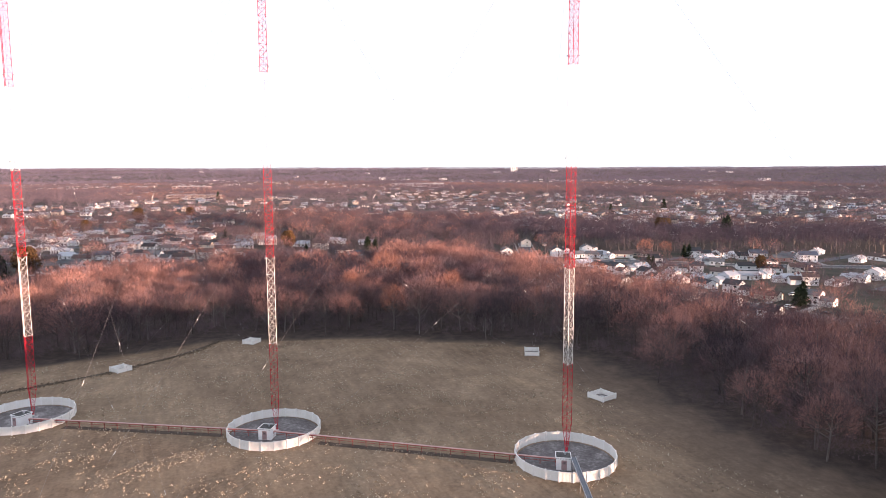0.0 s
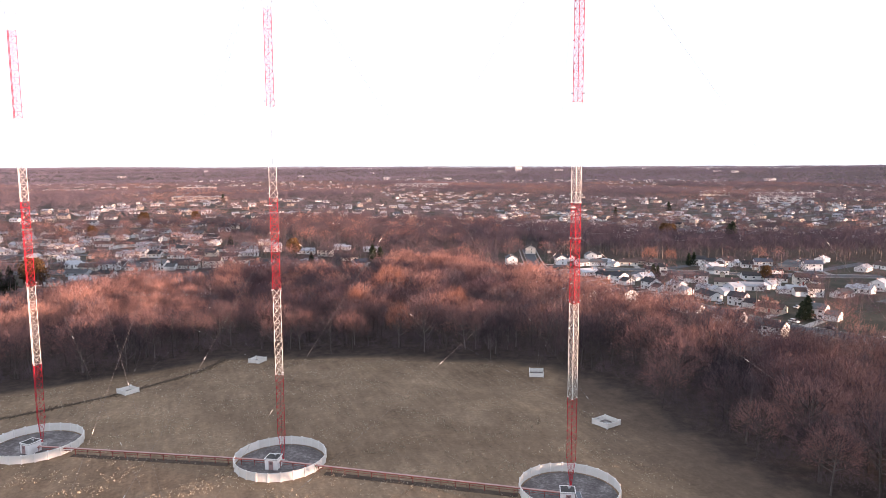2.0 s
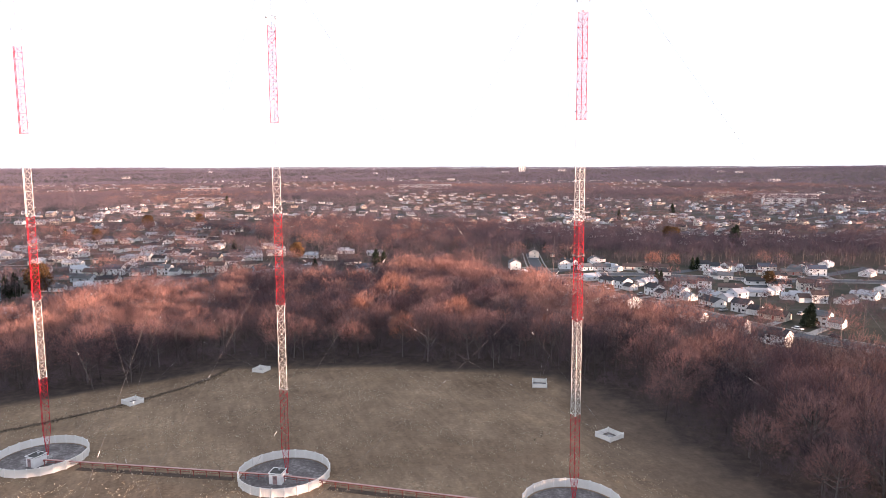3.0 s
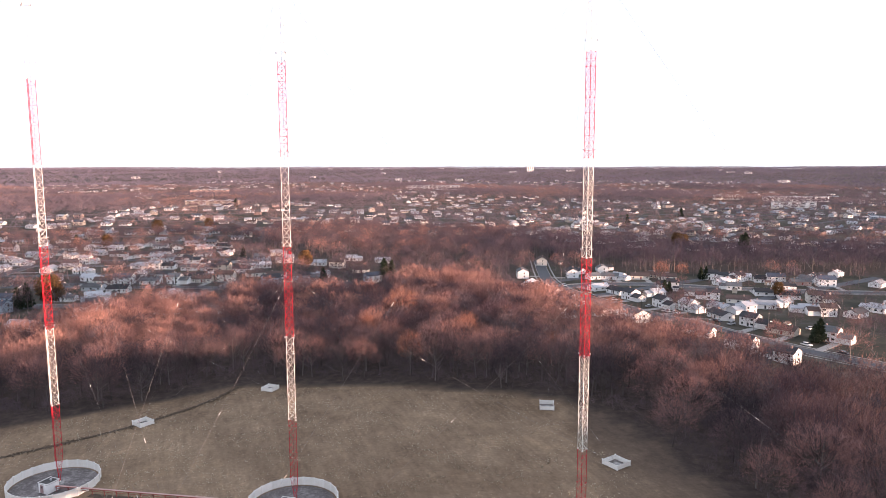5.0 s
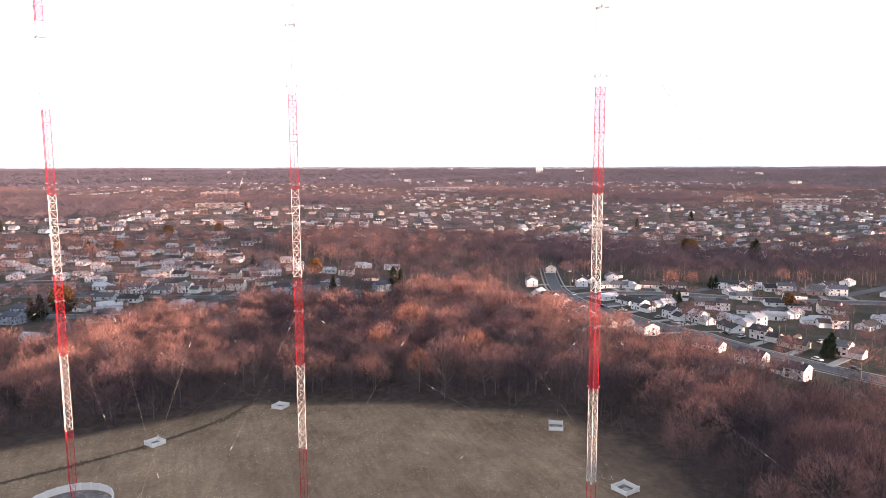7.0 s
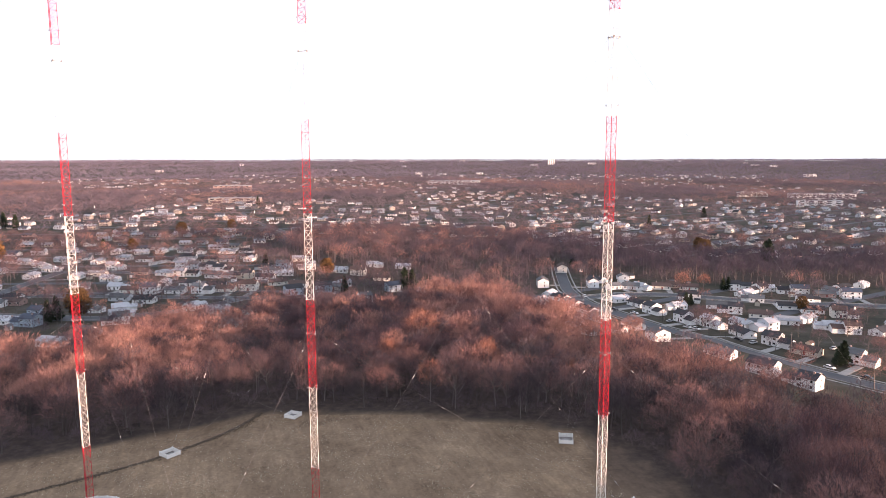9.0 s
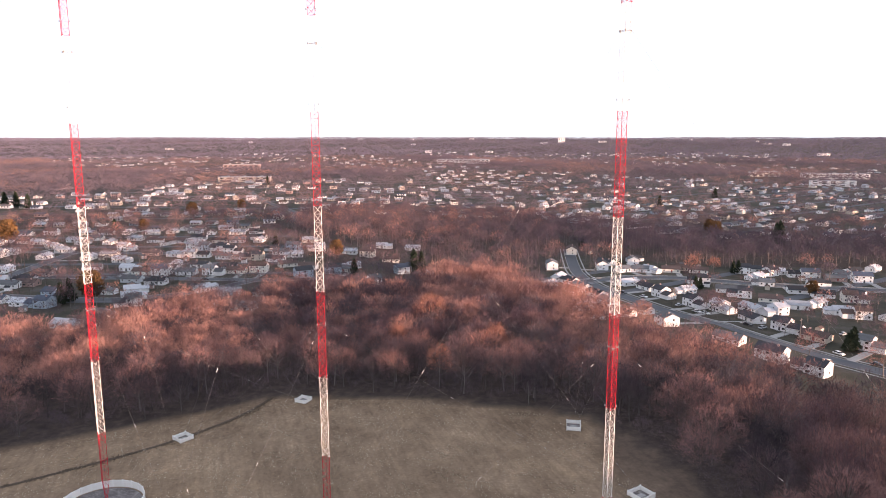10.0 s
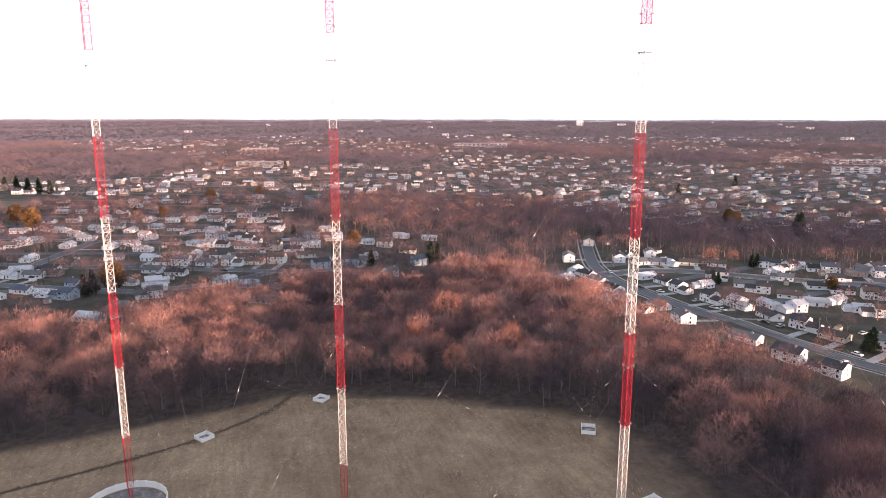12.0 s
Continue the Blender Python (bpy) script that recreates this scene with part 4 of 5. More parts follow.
# farther houses along parallel streets
rng = random.Random(7)
KINDS = ["ranch", "ranch", "ranch", "cottage", "cottage", "cottage", "split"]
far_v, far_f, far_m = [], [], []
count = 0
FAR_STREETS = []
for zone, turn, cx, cy in (("left", 8, -300, 300), ("right", 38, 300, 400)):
    c, s = math.cos(radians(turn)), math.sin(radians(turn))
    for j in range(-34, 60):
        bend = rng.uniform(0, 6.28)
        run = []
        for i in range(-150, 151):
            u, v = i * 17.5 + rng.uniform(-2, 2), j * 58 + 14 * math.sin(i * 0.05 + bend)
            sx, sy = cx + c * u - s * v, cy + s * u + c * v
            dist = math.hypot(sx - 35, sy + 129)
            left_side = sx < -30 + 0.12 * sy
            if sy < 180 or dist > 2900 or abs(sx - 30) > 0.88 * (sy + 150) or (zone == "left") != left_side or wooded(sx, sy) > 0.6:
                if len(run) > 4:
                    FAR_STREETS.append(run)
                run = []
                continue
            if dist > 380:
                run.append((sx, sy))
            for side in (-1, 1):
                if rng.random() > (0.74 if dist < 700 else 0.5 if dist < 1000 else 0.26 if dist < 1500 else 0.12):
                    continue
                back = rng.uniform(14, 22)
                x, y = sx - s * side * back + rng.uniform(-3, 3), sy + c * side * back + rng.uniform(-3, 3)
                if wooded(x, y) > 0.6 or nearest_street(x, y)[0] < 13 or inside(WOOD_NEAR, x, y) or not claim(x, y, 6.0):
                    continue
                face = turn + (180 if side < 0 else 0) + rng.uniform(-16, 16) + (90 if rng.random() < 0.2 else 0)
                # light roofs prevail: reflected sky is put into the shingle colour
                kind, wall, roof = rng.choice(KINDS), rng.choice([0, 0, 0, 1, 2, 2, 3, 3, 4, 5]), rng.choice([0, 1, 1, 2, 3, 4, 4, 4, 4])
                if dist < 640 and count < 230:
                    count += 1
                    key = (kind, wall if wall < 3 else 0, roof if roof in (0, 1, 2, 4) else 0, False)
                    m = on_ground(x, y, face, 0.25)
                    if key in made:
                        copy_thing(made[key], m)
                    else:
                        made[key] = build_house(*key, f"{NAMES_KIND[kind]} distant house with {NAMES_WALL[key[1]]} walls and {NAMES_ROOF[key[2]]} roof")
                        made[key].matrix_basis = m @ HOUSE_SIZE
                else:
                    L, D = rng.uniform(8.5, 12.5), rng.uniform(6.5, 8)
                    H, R = (2.4, 1.6) if kind in ("ranch", "cottage") else (4.2, 2.0)
                    a, z = radians(face), float(height(x, y))
                    ca, sa = math.cos(a), math.sin(a)
                    k = len(far_v)
                    o = 0.35
                    for px, py, pz in ((-L / 2, -D / 2, -1), (L / 2, -D / 2, -1), (L / 2, D / 2, -1), (-L / 2, D / 2, -1), (-L / 2, -D / 2, H), (L / 2, -D / 2, H), (L / 2, D / 2, H), (-L / 2, D / 2, H),
                                       (-L / 2, 0, H + R), (L / 2, 0, H + R), (-L / 2 - o, -D / 2 - o, H - 0.1), (L / 2 + o, -D / 2 - o, H - 0.1), (L / 2 + o, D / 2 + o, H - 0.1), (-L / 2 - o, D / 2 + o, H - 0.1),
                                       (-L / 2 - o, 0, H + R + 0.2), (L / 2 + o, 0, H + R + 0.2)):
                        far_v.append((x + ca * px - sa * py, y + sa * px + ca * py, z + pz))
                    for q in ((0, 1, 5, 4), (2, 3, 7, 6), (1, 2, 6, 9, 5), (3, 0, 4, 8, 7)):
                        far_f.append(tuple(k + n for n in q))
                        far_m.append(wall)
                    for q in ((10, 11, 15, 14), (12, 13, 14, 15)):
                        far_f.append(tuple(k + n for n in q))
                        far_m.append(len(WALLS) + roof)
                    for wx in (-0.3, 0.0, 0.3):
                        for wz in ((1.0,) if H < 3 else (0.9, 3.6)):
                            for sd in (-1, 1):
                                k = len(far_v)
                                for px, pz in ((wx * L - 0.7, wz), (wx * L + 0.7, wz), (wx * L + 0.7, wz + 1.2), (wx * L - 0.7, wz + 1.2)):
                                    py = sd * (D / 2 + 0.04)
                                    far_v.append((x + ca * px - sa * py, y + sa * px + ca * py, z + pz))
                                far_f.append((k, k + 1, k + 2, k + 3))
                                far_m.append(len(WALLS) + len(ROOFS))
        if len(run) > 4:
            FAR_STREETS.append(run)
me = bpy.data.meshes.new("distant_houses")
me.from_pydata(far_v, [], far_f)
for one in WALLS + ROOFS + [M_GLASS]:
    me.materials.append(one)
me.polygons.foreach_set("material_index", far_m)
tagged(new("distant_houses", me), "distant suburb of small pale houses with grey roofs", "houses", kind="stuff")
for run in FAR_STREETS:
    if run[0][1] < 1300:
        strip("road", run, 7.0, M_ASPHALT, 0.12, "grey asphalt street in the distant suburb", "road")


# ---- large buildings far off ----
def build_block(x, y, turn, long, deep, high, storeys, wall, label):
    b = thing("commercial_building", on_ground(x, y, turn), label, "building", "large distant buildings")
    g = Geo()
    g.box(-long / 2, -deep / 2, -3, long / 2, deep / 2, high)
    part("wall", g, wall, b)
    g = Geo()
    g.box(-long / 2 - 0.3, -deep / 2 - 0.3, high, long / 2 + 0.3, deep / 2 + 0.3, high + 0.7)
    part("roof", g, ROOFS[4], b)
    step = high / storeys
    for k in range(storeys):
        n = max(2, int(long / 12))
        for i in range(n):
            g = Geo()
            x0 = -long / 2 + (i + 0.25) * long / n
            g.box(x0, -deep / 2 - 0.1, k * step + step * 0.35, x0 + long / n * 0.5, -deep / 2, k * step + step * 0.8)
            part("window", g, M_GLASS, b)
    for i in range(3):
        g = Geo()
        x0 = -long / 3 + i * long / 3
        g.box(x0 - 2, -2, high + 0.7, x0 + 2, 2, high + 2.4)
        part("roof_plant", g, M_STEEL, b)


build_block(-583.2, 1475.6, 6, 85, 20, 14, 4, WALLS[5], "long beige apartment block with rows of windows")
build_block(698.7, 1324.7, -6, 120, 30, 9, 2, WALLS[0], "long white flat-roofed commercial building")
build_block(594.4, 1101.3, -12, 70, 14, 9, 3, WALLS[0], "white terraced apartment building")
build_block(572.8, 1353.1, 8, 60, 14, 9, 3, WALLS[1], "pale terraced apartment building")
build_block(-78.8, 1894.1, 0, 150, 60, 9, 2, WALLS[2], "wide grey flat-roofed warehouse")
build_block(-426.5, 1079.9, 5, 90, 22, 8, 2, WALLS[3], "long low beige school building")
build_block(364.9, 3882.7, 0, 36, 30, 30, 4, WALLS[0], "tall white tower block on the skyline")
skyline = random.Random(5)
for k in range(16):
    x, y = skyline.uniform(-1900, 2100), skyline.uniform(2300, 4400)
    build_block(x, y, skyline.uniform(-10, 10), skyline.uniform(16, 44), 20, skyline.uniform(6, 9), 2, WALLS[skyline.choice([0, 0, 1, 2])], "pale flat-roofed building among the distant woods")

# long white wall in the left suburb
for ax, ay, bx, by in ((-225.9, 371.6, -208.3, 417.2), (-196.8, 433.5, -184, 475.1)):
    g, n = Geo(), 16
    length, ang = math.hypot(bx - ax, by - ay), math.degrees(math.atan2(by - ay, bx - ax))
    for i in range(12):
        for off in (0, -5, -10):
            taken.setdefault((int((ax + (bx - ax) * i / 11) // 20), int((ay + (by - ay) * i / 11 + off) // 20)), []).append((ax + (bx - ax) * i / 11, ay + (by - ay) * i / 11 + off, 4))
    wall = thing("long_fence", on_ground(ax, ay, ang), "long white board fence between back gardens", "fence", "long white fences")
    for i in range(n):
        g = Geo()
        g.box(length * i / n, -0.05, -1, length * (i + 1) / n - 0.05, 0.05, 2.6)
        part("panel", g, M_TRIM, wall)


# ---- cars ----
def car_paint(name, c):
    m = material(name, [tuple(v * 0.9 for v in c), c], 0.25, (0.5, 4))
    m.node_tree.nodes["Principled BSDF"].inputs["Coat Weight"].default_value = 0.6
    return m


def build_car(paint, label):
    car = thing("car", Matrix.Identity(4), label, "car", "parked cars")
    side = [(-2.2, 0.45), (-2.25, 0.85), (-1.6, 0.98), (1.2, 1.0), (2.1, 0.85), (2.2, 0.45)]
    g = Geo()
    for y in (-0.88, 0.88):
        g.poly(*[(x, y, z) for x, z in (side if y < 0 else side[::-1])])
    for (xa, za), (xb, zb) in zip(side, side[1:] + side[:1]):
        g.poly((xa, -0.88, za), (xa, 0.88, za), (xb, 0.88, zb), (xb, -0.88, zb))
    part("body", g, paint, car)
    cab = [(-1.75, 0.98), (-1.25, 1.42), (0.35, 1.45), (1.15, 1.0)]
    g = Geo()
    for y, w in ((-0.8, -0.68), (0.8, 0.68)):
        g.poly(*[(x, y if z < 1.1 else w, z) for x, z in (cab if y < 0 else cab[::-1])])
    for (xa, za), (xb, zb) in ((cab[0], cab[1]), (cab[2], cab[3])):
        g.poly((xa, -0.8 if za < 1.1 else -0.68, za), (xa, 0.8 if za < 1.1 else 0.68, za), (xb, 0.8 if zb < 1.1 else 0.68, zb), (xb, -0.8 if zb < 1.1 else -0.68, zb))
    part("cabin_glass", g, M_GLASS, car, "dark car windows")
    g = Geo()
    g.box(-1.27, -0.7, 1.42, 0.38, 0.7, 1.49)
    part("car_roof", g, paint, car)
    for x in (-1.4, 1.4):
        for y in (-0.85, 0.85):
            g = Geo()
            g.tube((x, y - 0.1, 0.33), (x, y + 0.1, 0.33), 0.33, n=14)
            w = part("wheel", g, M_TYRE, car)
            g = Geo()
            g.tube((x, y - 0.115, 0.33), (x, y + 0.115, 0.33), 0.19, n=10)
            part("rim", g, M_STEEL, w)
    return car


CARS = [build_car(car_paint("white_car_paint", (0.75, 0.75, 0.75)), "white saloon car parked beside the street"), build_car(car_paint("dark_car_paint", (0.03, 0.03, 0.04)), "dark saloon car parked beside the street"),
        build_car(car_paint("silver_car_paint", (0.4, 0.41, 0.43)), "silver saloon car parked on a driveway")]
SPOTS = [(172.2, 153.8, 0, -61), (162.8, 143, 1, 20), (136.6, 215.8, 0, -55), (133.4, 219.6, 0, -50), (149.1, 191.6, 1, -60), (180.6, 140.8, 1, -55), (128.2, 233.4, 2, 35), (113.5, 251.8, 0, -45), (104.1, 261.5, 1, -50), (154.3, 187.9, 2, 35), (92.4, 299.3, 0, -80),
         (191.2, 124, 0, -55), (187.8, 183.2, 2, 30), (-169, 262, 0, 0), (-139.5, 256.6, 1, 0), (-197.5, 207, 0, -5), (-120.3, 290.7, 2, 80)]
used_cars = set()
for x, y, which, turn in SPOTS:
    m = on_ground(x, y, turn, 0.12)
    if which in used_cars:
        copy_thing(CARS[which], m)
    else:
        CARS[which].matrix_basis = m
        used_cars.add(which)


# ---- street poles ----
def build_pole():
    p = thing("utility_pole", Matrix.Identity(4), "tall wooden utility pole with a crossarm beside the street", "utility pole", "utility poles")
    g = Geo()
    g.tube((0, 0, -0.5), (0, 0, 10.5), 0.16, 0.11, 8)
    part("pole", g, M_BARK, p)
    g = Geo()
    g.box(-1.2, -0.06, 9.6, 1.2, 0.06, 9.75)
    part("crossarm", g, M_BARK, p)
    return p


pole = build_pole()
for k, (x, y) in enumerate([(163.7, 170.8), (144.9, 197.3), (124, 232.2), (100.9, 261.4), (90.3, 299.2), (-178.8, 263.5), (-139.6, 264.8), (-226.9, 216.8), (-258.8, 265.9), (206.6, 263.4), (249.7, 305.3)]):
    m = on_ground(x, y, nearest_street(x, y)[1] + 90)
    if k:
        copy_thing(pole, m)
    else:
        pole.matrix_basis = m

# ---- bare trees ----
def tree_arrays(seed, h, spread, blades, wide, limbs=9, fine=True, upright=0.35, puff=0.095, dome=0.6, flake=0.0):
    """Trunk and limbs as one triangle soup, twigs that fan out from the limbs as another."""
    r = np.random.RandomState(seed)
    wood = Geo()
    sides = 5 if fine else 3
    lean = r.uniform(-0.03, 0.03, 2) * h
    fork = h * r.uniform(0.16, 0.34)
    wood.tube((0, 0, -0.6), (lean[0], lean[1], fork), h * 0.016, h * 0.011, sides, False)
    wood.tube((lean[0], lean[1], fork), (lean[0] * 2, lean[1] * 2, h * 0.80), h * 0.011, h * 0.003, sides, False)
    roots, tips = [], []
    for i in range(limbs):
        a = 2.4 * i + r.uniform(-0.4, 0.4)
        k = i / limbs
        z0 = fork + (h * 0.60 - fork) * k * r.uniform(0.8, 1.0)
        out = spread * r.uniform(0.62, 1.0) * (1.0 - 0.45 * k)
        z1 = h * (0.46 + 0.40 * k + r.uniform(-0.06, 0.08))
        p = Vector((lean[0] * z0 / fork * 0.6, lean[1] * z0 / fork * 0.6, z0))
        q = Vector((math.cos(a) * out, math.sin(a) * out, z1))
        mid = p.lerp(q, 0.5) + Vector((math.cos(a), math.sin(a), -0.5)) * 0.03 * h
        if fine or i % 2 == 0:
            wood.tube(p, mid, h * 0.007, h * 0.0048, 4 if fine else 3, False)
        if fine:
            wood.tube(mid, q, h * 0.0048, h * 0.0016, 3, False)
        for t in (0.45, 0.65, 0.82, 1.0):
            c = mid.lerp(q, t * 2 - 1) if t > 0.5 else p.lerp(mid, t * 2)
            b = a + r.uniform(-1.3, 1.3)
            d = Vector((math.cos(b), math.sin(b), r.uniform(0.35, 1.5))).normalized()
            e = c + d * h * r.uniform(0.09, 0.16)
            if fine:
                wood.tube(c, e, h * 0.0024, h * 0.0008, 3, False)
            roots.append(c)
            tips.append(e)
    for t in (0.55, 0.66, 0.76, 0.84):
        c = Vector((lean[0] * 1.5, lean[1] * 1.5, h * t))
        a = r.uniform(0, 6.28)
        roots.append(c)
        tips.append(c + Vector((math.cos(a) * 0.5, math.sin(a) * 0.5, 0.9)) * h * 0.13)
    roots, tips = np.array(roots), np.array(tips)
    i = r.randint(0, len(roots), blades)
    t = r.uniform(0.3, 1.0, (blades, 1))
    ball = r.normal(0, 1, (blades, 3))
    ball *= (r.uniform(0.25, 1.0, (blades, 1)) ** 0.6) / np.linalg.norm(ball, axis=1, keepdims=True)
    base = roots[i] * (1 - t) + tips[i] * t + ball * puff * h * np.array([1, 1, 0.8])
    # more than half of the twigs end on a lumpy dome
    n = int(blades * dome)
    a, u = r.uniform(0, 2 * math.pi, n), r.uniform(-0.35, 1.0, n)
    lump = 1 + 0.17 * np.sin(3 * a + seed) * np.sin(4.0 * u + seed * 2.1) + 0.10 * np.sin(7 * a + 5 * u + seed)
    depth = r.uniform(0.72, 1.0, n) * lump
    flat = np.sqrt(np.clip(1 - u * u, 0, 1))
    base[:n] = np.stack([np.cos(a) * flat * spread * 1.12, np.sin(a) * flat * spread * 1.12, u * 0.37 * h], 1) * depth[:, None] + np.array([lean[0], lean[1], 0.57 * h])
    ball[:n] = 0
    out = base - np.array([lean[0], lean[1], 0.5 * h])
    out /= np.linalg.norm(out, axis=1, keepdims=True)
    way = out * 0.55 + ball * 0.35 + r.normal(0, 0.30, (blades, 3)) + np.array([0, 0, upright])
    if flake:  # twigs seen from afar merge into tufts that lie on the crown's outside
        across = r.normal(0, 1, (blades, 3))
        across -= out * (across * out).sum(1, keepdims=True)
        way = np.where(r.uniform(0, 1, (blades, 1)) < flake, across + out * 0.15, way)
    way /= np.linalg.norm(way, axis=1, keepdims=True)
    length = h * r.uniform(0.045, 0.11, (blades, 1))
    side = np.cross(way, r.normal(0, 1, (blades, 3)))
    if flake:
        side = np.cross(way, out + r.normal(0, 0.13, (blades, 3)))
    side /= np.linalg.norm(side, axis=1, keepdims=True)
    v = np.stack([base - side * wide / 2, base + side * wide / 2, base + way * length], 1).reshape(-1, 3)
    f = np.arange(blades * 3).reshape(-1, 3)
    wv = np.array(wood.v)
    wf = np.array([t3 for q in wood.f for t3 in ((q[0], q[1], q[2]), (q[0], q[2], q[3]))])
    return wv, wf, v, f


def scatter(cell, x0, x1, y0, y1, seed, loose=0.48):
    r = np.random.RandomState(seed)
    gx, gy = np.meshgrid(np.arange(x0, x1, cell), np.arange(y0, y1, cell))
    x = (gx + r.uniform(-loose, loose, gx.shape) * cell).ravel()
    y = (gy + r.uniform(-loose, loose, gx.shape) * cell).ravel()
    return x, y, r


road_cells = set()
for line in STREETS + FAR_STREETS:
    for (ax, ay), (bx, by) in zip(line, line[1:]):
        n = max(1, int(math.hypot(bx - ax, by - ay) / 3))
        for i in range(n + 1):
            x, y = ax + (bx - ax) * i / n, ay + (by - ay) * i / n
            for ox in (-4, 0, 4):
                for oy in (-4, 0, 4):
                    road_cells.add((int((x + ox) // 4), int((y + oy) // 4)))


def clear(x, y, r):
    """Whether a tree may stand here: no house or street."""
    if (int(x // 4), int(y // 4)) in road_cells:
        return False
    cx, cy = int(x // 20), int(y // 20)
    for i in range(cx - 1, cx + 2):
        for j in range(cy - 1, cy + 2):
            for px, py, pr in taken.get((i, j), ()):
                if math.hypot(px - x, py - y) < r + pr:
                    return False
    return True


def soup(pieces):
    """Joins (vertices, triangles) pairs."""
    vs, fs, k = [], [], 0
    for v, f in pieces:
        vs.append(v)
        fs.append(f + k)
        k += len(v)
    return np.concatenate(vs), np.concatenate(fs)


def placed(v, x, y, z, s, a, wide=1.0):
    c, n = math.cos(a), math.sin(a)
    out = np.empty_like(v)
    out[:, 0] = (v[:, 0] * c - v[:, 1] * n) * s * wide + x
    out[:, 1] = (v[:, 0] * n + v[:, 1] * c) * s * wide + y
    out[:, 2] = v[:, 2] * s + z
    return out


# the nearest woods: single trees along the rim of the field, joined woods behind
NEAR = [tree_arrays(100 + i, 10.0, 3.3 + 0.4 * (i % 4), 1900, 0.036) for i in range(10)]
CLOSE = [tree_arrays(150 + i, 10.0, 3.0 + 0.5 * (i % 4), 2000, 0.038, upright=0.4, dome=0.55) for i in range(8)]
MID = [tree_arrays(200 + i, 10.0, 3.0 + 0.5 * (i % 4), 1200, 0.056, fine=False, upright=0.4, dome=0.6) for i in range(8)]
DEEP = [tree_arrays(250 + i, 10.0, 3.0 + 0.5 * (i % 4), 900, 0.078, fine=False, upright=0.38, dome=0.6) for i in range(8)]
trunk_mesh = [big_mesh("trunk", wv, wf, M_BARK) for wv, wf, v, f in NEAR]
crown_mesh = [big_mesh("crown", v, f, M_TWIG) for wv, wf, v, f in NEAR]
x, y, r = scatter(7.4, -205, 215, -60, 300, 11, 0.7)
rim = rim_distance(x, y)
keep = (wooded(x, y) > 0.9) & inside(WOOD_NEAR, x, y) & (rim > 1.5) & (x > 5 - 0.86 * (y + 135))
x, y, rim = x[keep], y[keep], rim[keep]
single = (rim < 22) & (y > -30)
order = np.argsort(rim + 1e3 * ~single)
singles = set(order[:min(300, int(single.sum()))].tolist())
woods_w, woods_t = [], {"russet": [], "grey": [], "mauve": [], "brown": []}
for i, (px, py) in enumerate(zip(x, y)):
    if not clear(px, py, 1.0):
        continue
    tall = 0.6 * math.sin(px * 0.052 + 1.3) * math.cos(py * 0.047 + 0.5) + r.normal(0, 0.55)
    # last term: unseen trees at the right raised to block the low sun
    s = (1.40 + 0.25 * max(-1.8, min(2.0, tall))) * (0.86 if rim[i] < 6 else 1.0) + 0.12 * float(S(px, 45, 85)) * (py < 190) + 0.12 * float(S(px, 88, 112)) * (20 < py < 150) + 0.22 * (py > 190) + 0.7 * (py < 60 and px > 55 + 0.58 * (py + 129))
    a, z, k = r.uniform(0, 6.28), float(height(px, py)), r.randint(0, 1000)
    if i in singles:
        t = thing("tree", Matrix.Translation((px, py, z)) @ Matrix.Rotation(a, 4, "Z") @ Matrix.Diagonal((s, s, s, 1)), "bare deciduous tree with brown twigs at the field's rim", "tree", "trees round the field")
        part("trunk", trunk_mesh[k % 10], None, t)
        part("crown", crown_mesh[k % 10], None, t, "fine reddish-brown bare twigs")
    else:
        wv, wf, v, f = (CLOSE if math.hypot(px - 35, py + 129) < 215 else MID if math.hypot(px - 35, py + 129) < 280 else DEEP)[k % 8]
        woods_w.append((placed(wv, px, py, z, s, a), wf))
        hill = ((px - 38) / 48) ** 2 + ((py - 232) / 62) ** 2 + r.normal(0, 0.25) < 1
        # russet share follows where the low sun lights the crowns
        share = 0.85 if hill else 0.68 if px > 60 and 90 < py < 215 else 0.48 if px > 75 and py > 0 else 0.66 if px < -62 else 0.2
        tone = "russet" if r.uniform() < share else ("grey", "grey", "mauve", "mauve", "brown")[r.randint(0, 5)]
        woods_t[tone].append((placed(v, px, py, z, s, a, 1.08), f))
tagged(new("woodland_trunks", big_mesh("woodland_trunks", *soup(woods_w), M_BARK)), "grey trunks and limbs of the bare woodland", "woodland", kind="stuff")
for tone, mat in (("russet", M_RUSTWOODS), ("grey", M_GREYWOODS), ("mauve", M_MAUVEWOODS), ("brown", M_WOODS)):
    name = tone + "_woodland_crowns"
    tagged(new(name, big_mesh(name, *soup(woods_t[tone]), mat)), f"{tone} bare crowns of the woodland, coloured by sun and shade", "woodland", kind="stuff")

# brush under the rim of the woods
BRUSH = [tree_arrays(300 + i, 10.0, 3.4, 130, 0.15, limbs=7, fine=False, upright=0.4) for i in range(5)]
x, y, r = scatter(2.9, -150, 165, -75, 105, 12, 0.8)
rim = rim_distance(x, y)
keep = (wooded(x, y) > 0.9) & (rim < 24) & (rim > 0.3) & (x > 0 - 0.84 * (y + 135)) & (y > -72)
pieces = []
for px, py in zip(x[keep], y[keep]):
    wv, wf, v, f = BRUSH[r.randint(0, 5)]
    pieces.append((placed(v, px, py, float(height(px, py)) - 0.3, r.uniform(0.2, 0.8) * r.uniform(0.7, 1.0), r.uniform(0, 6.28), 1.15), f))
tagged(new("brush", big_mesh("brush", *soup(pieces), M_GREYWOODS)), "bare brown brush under the woodland's rim", "brush", kind="stuff")

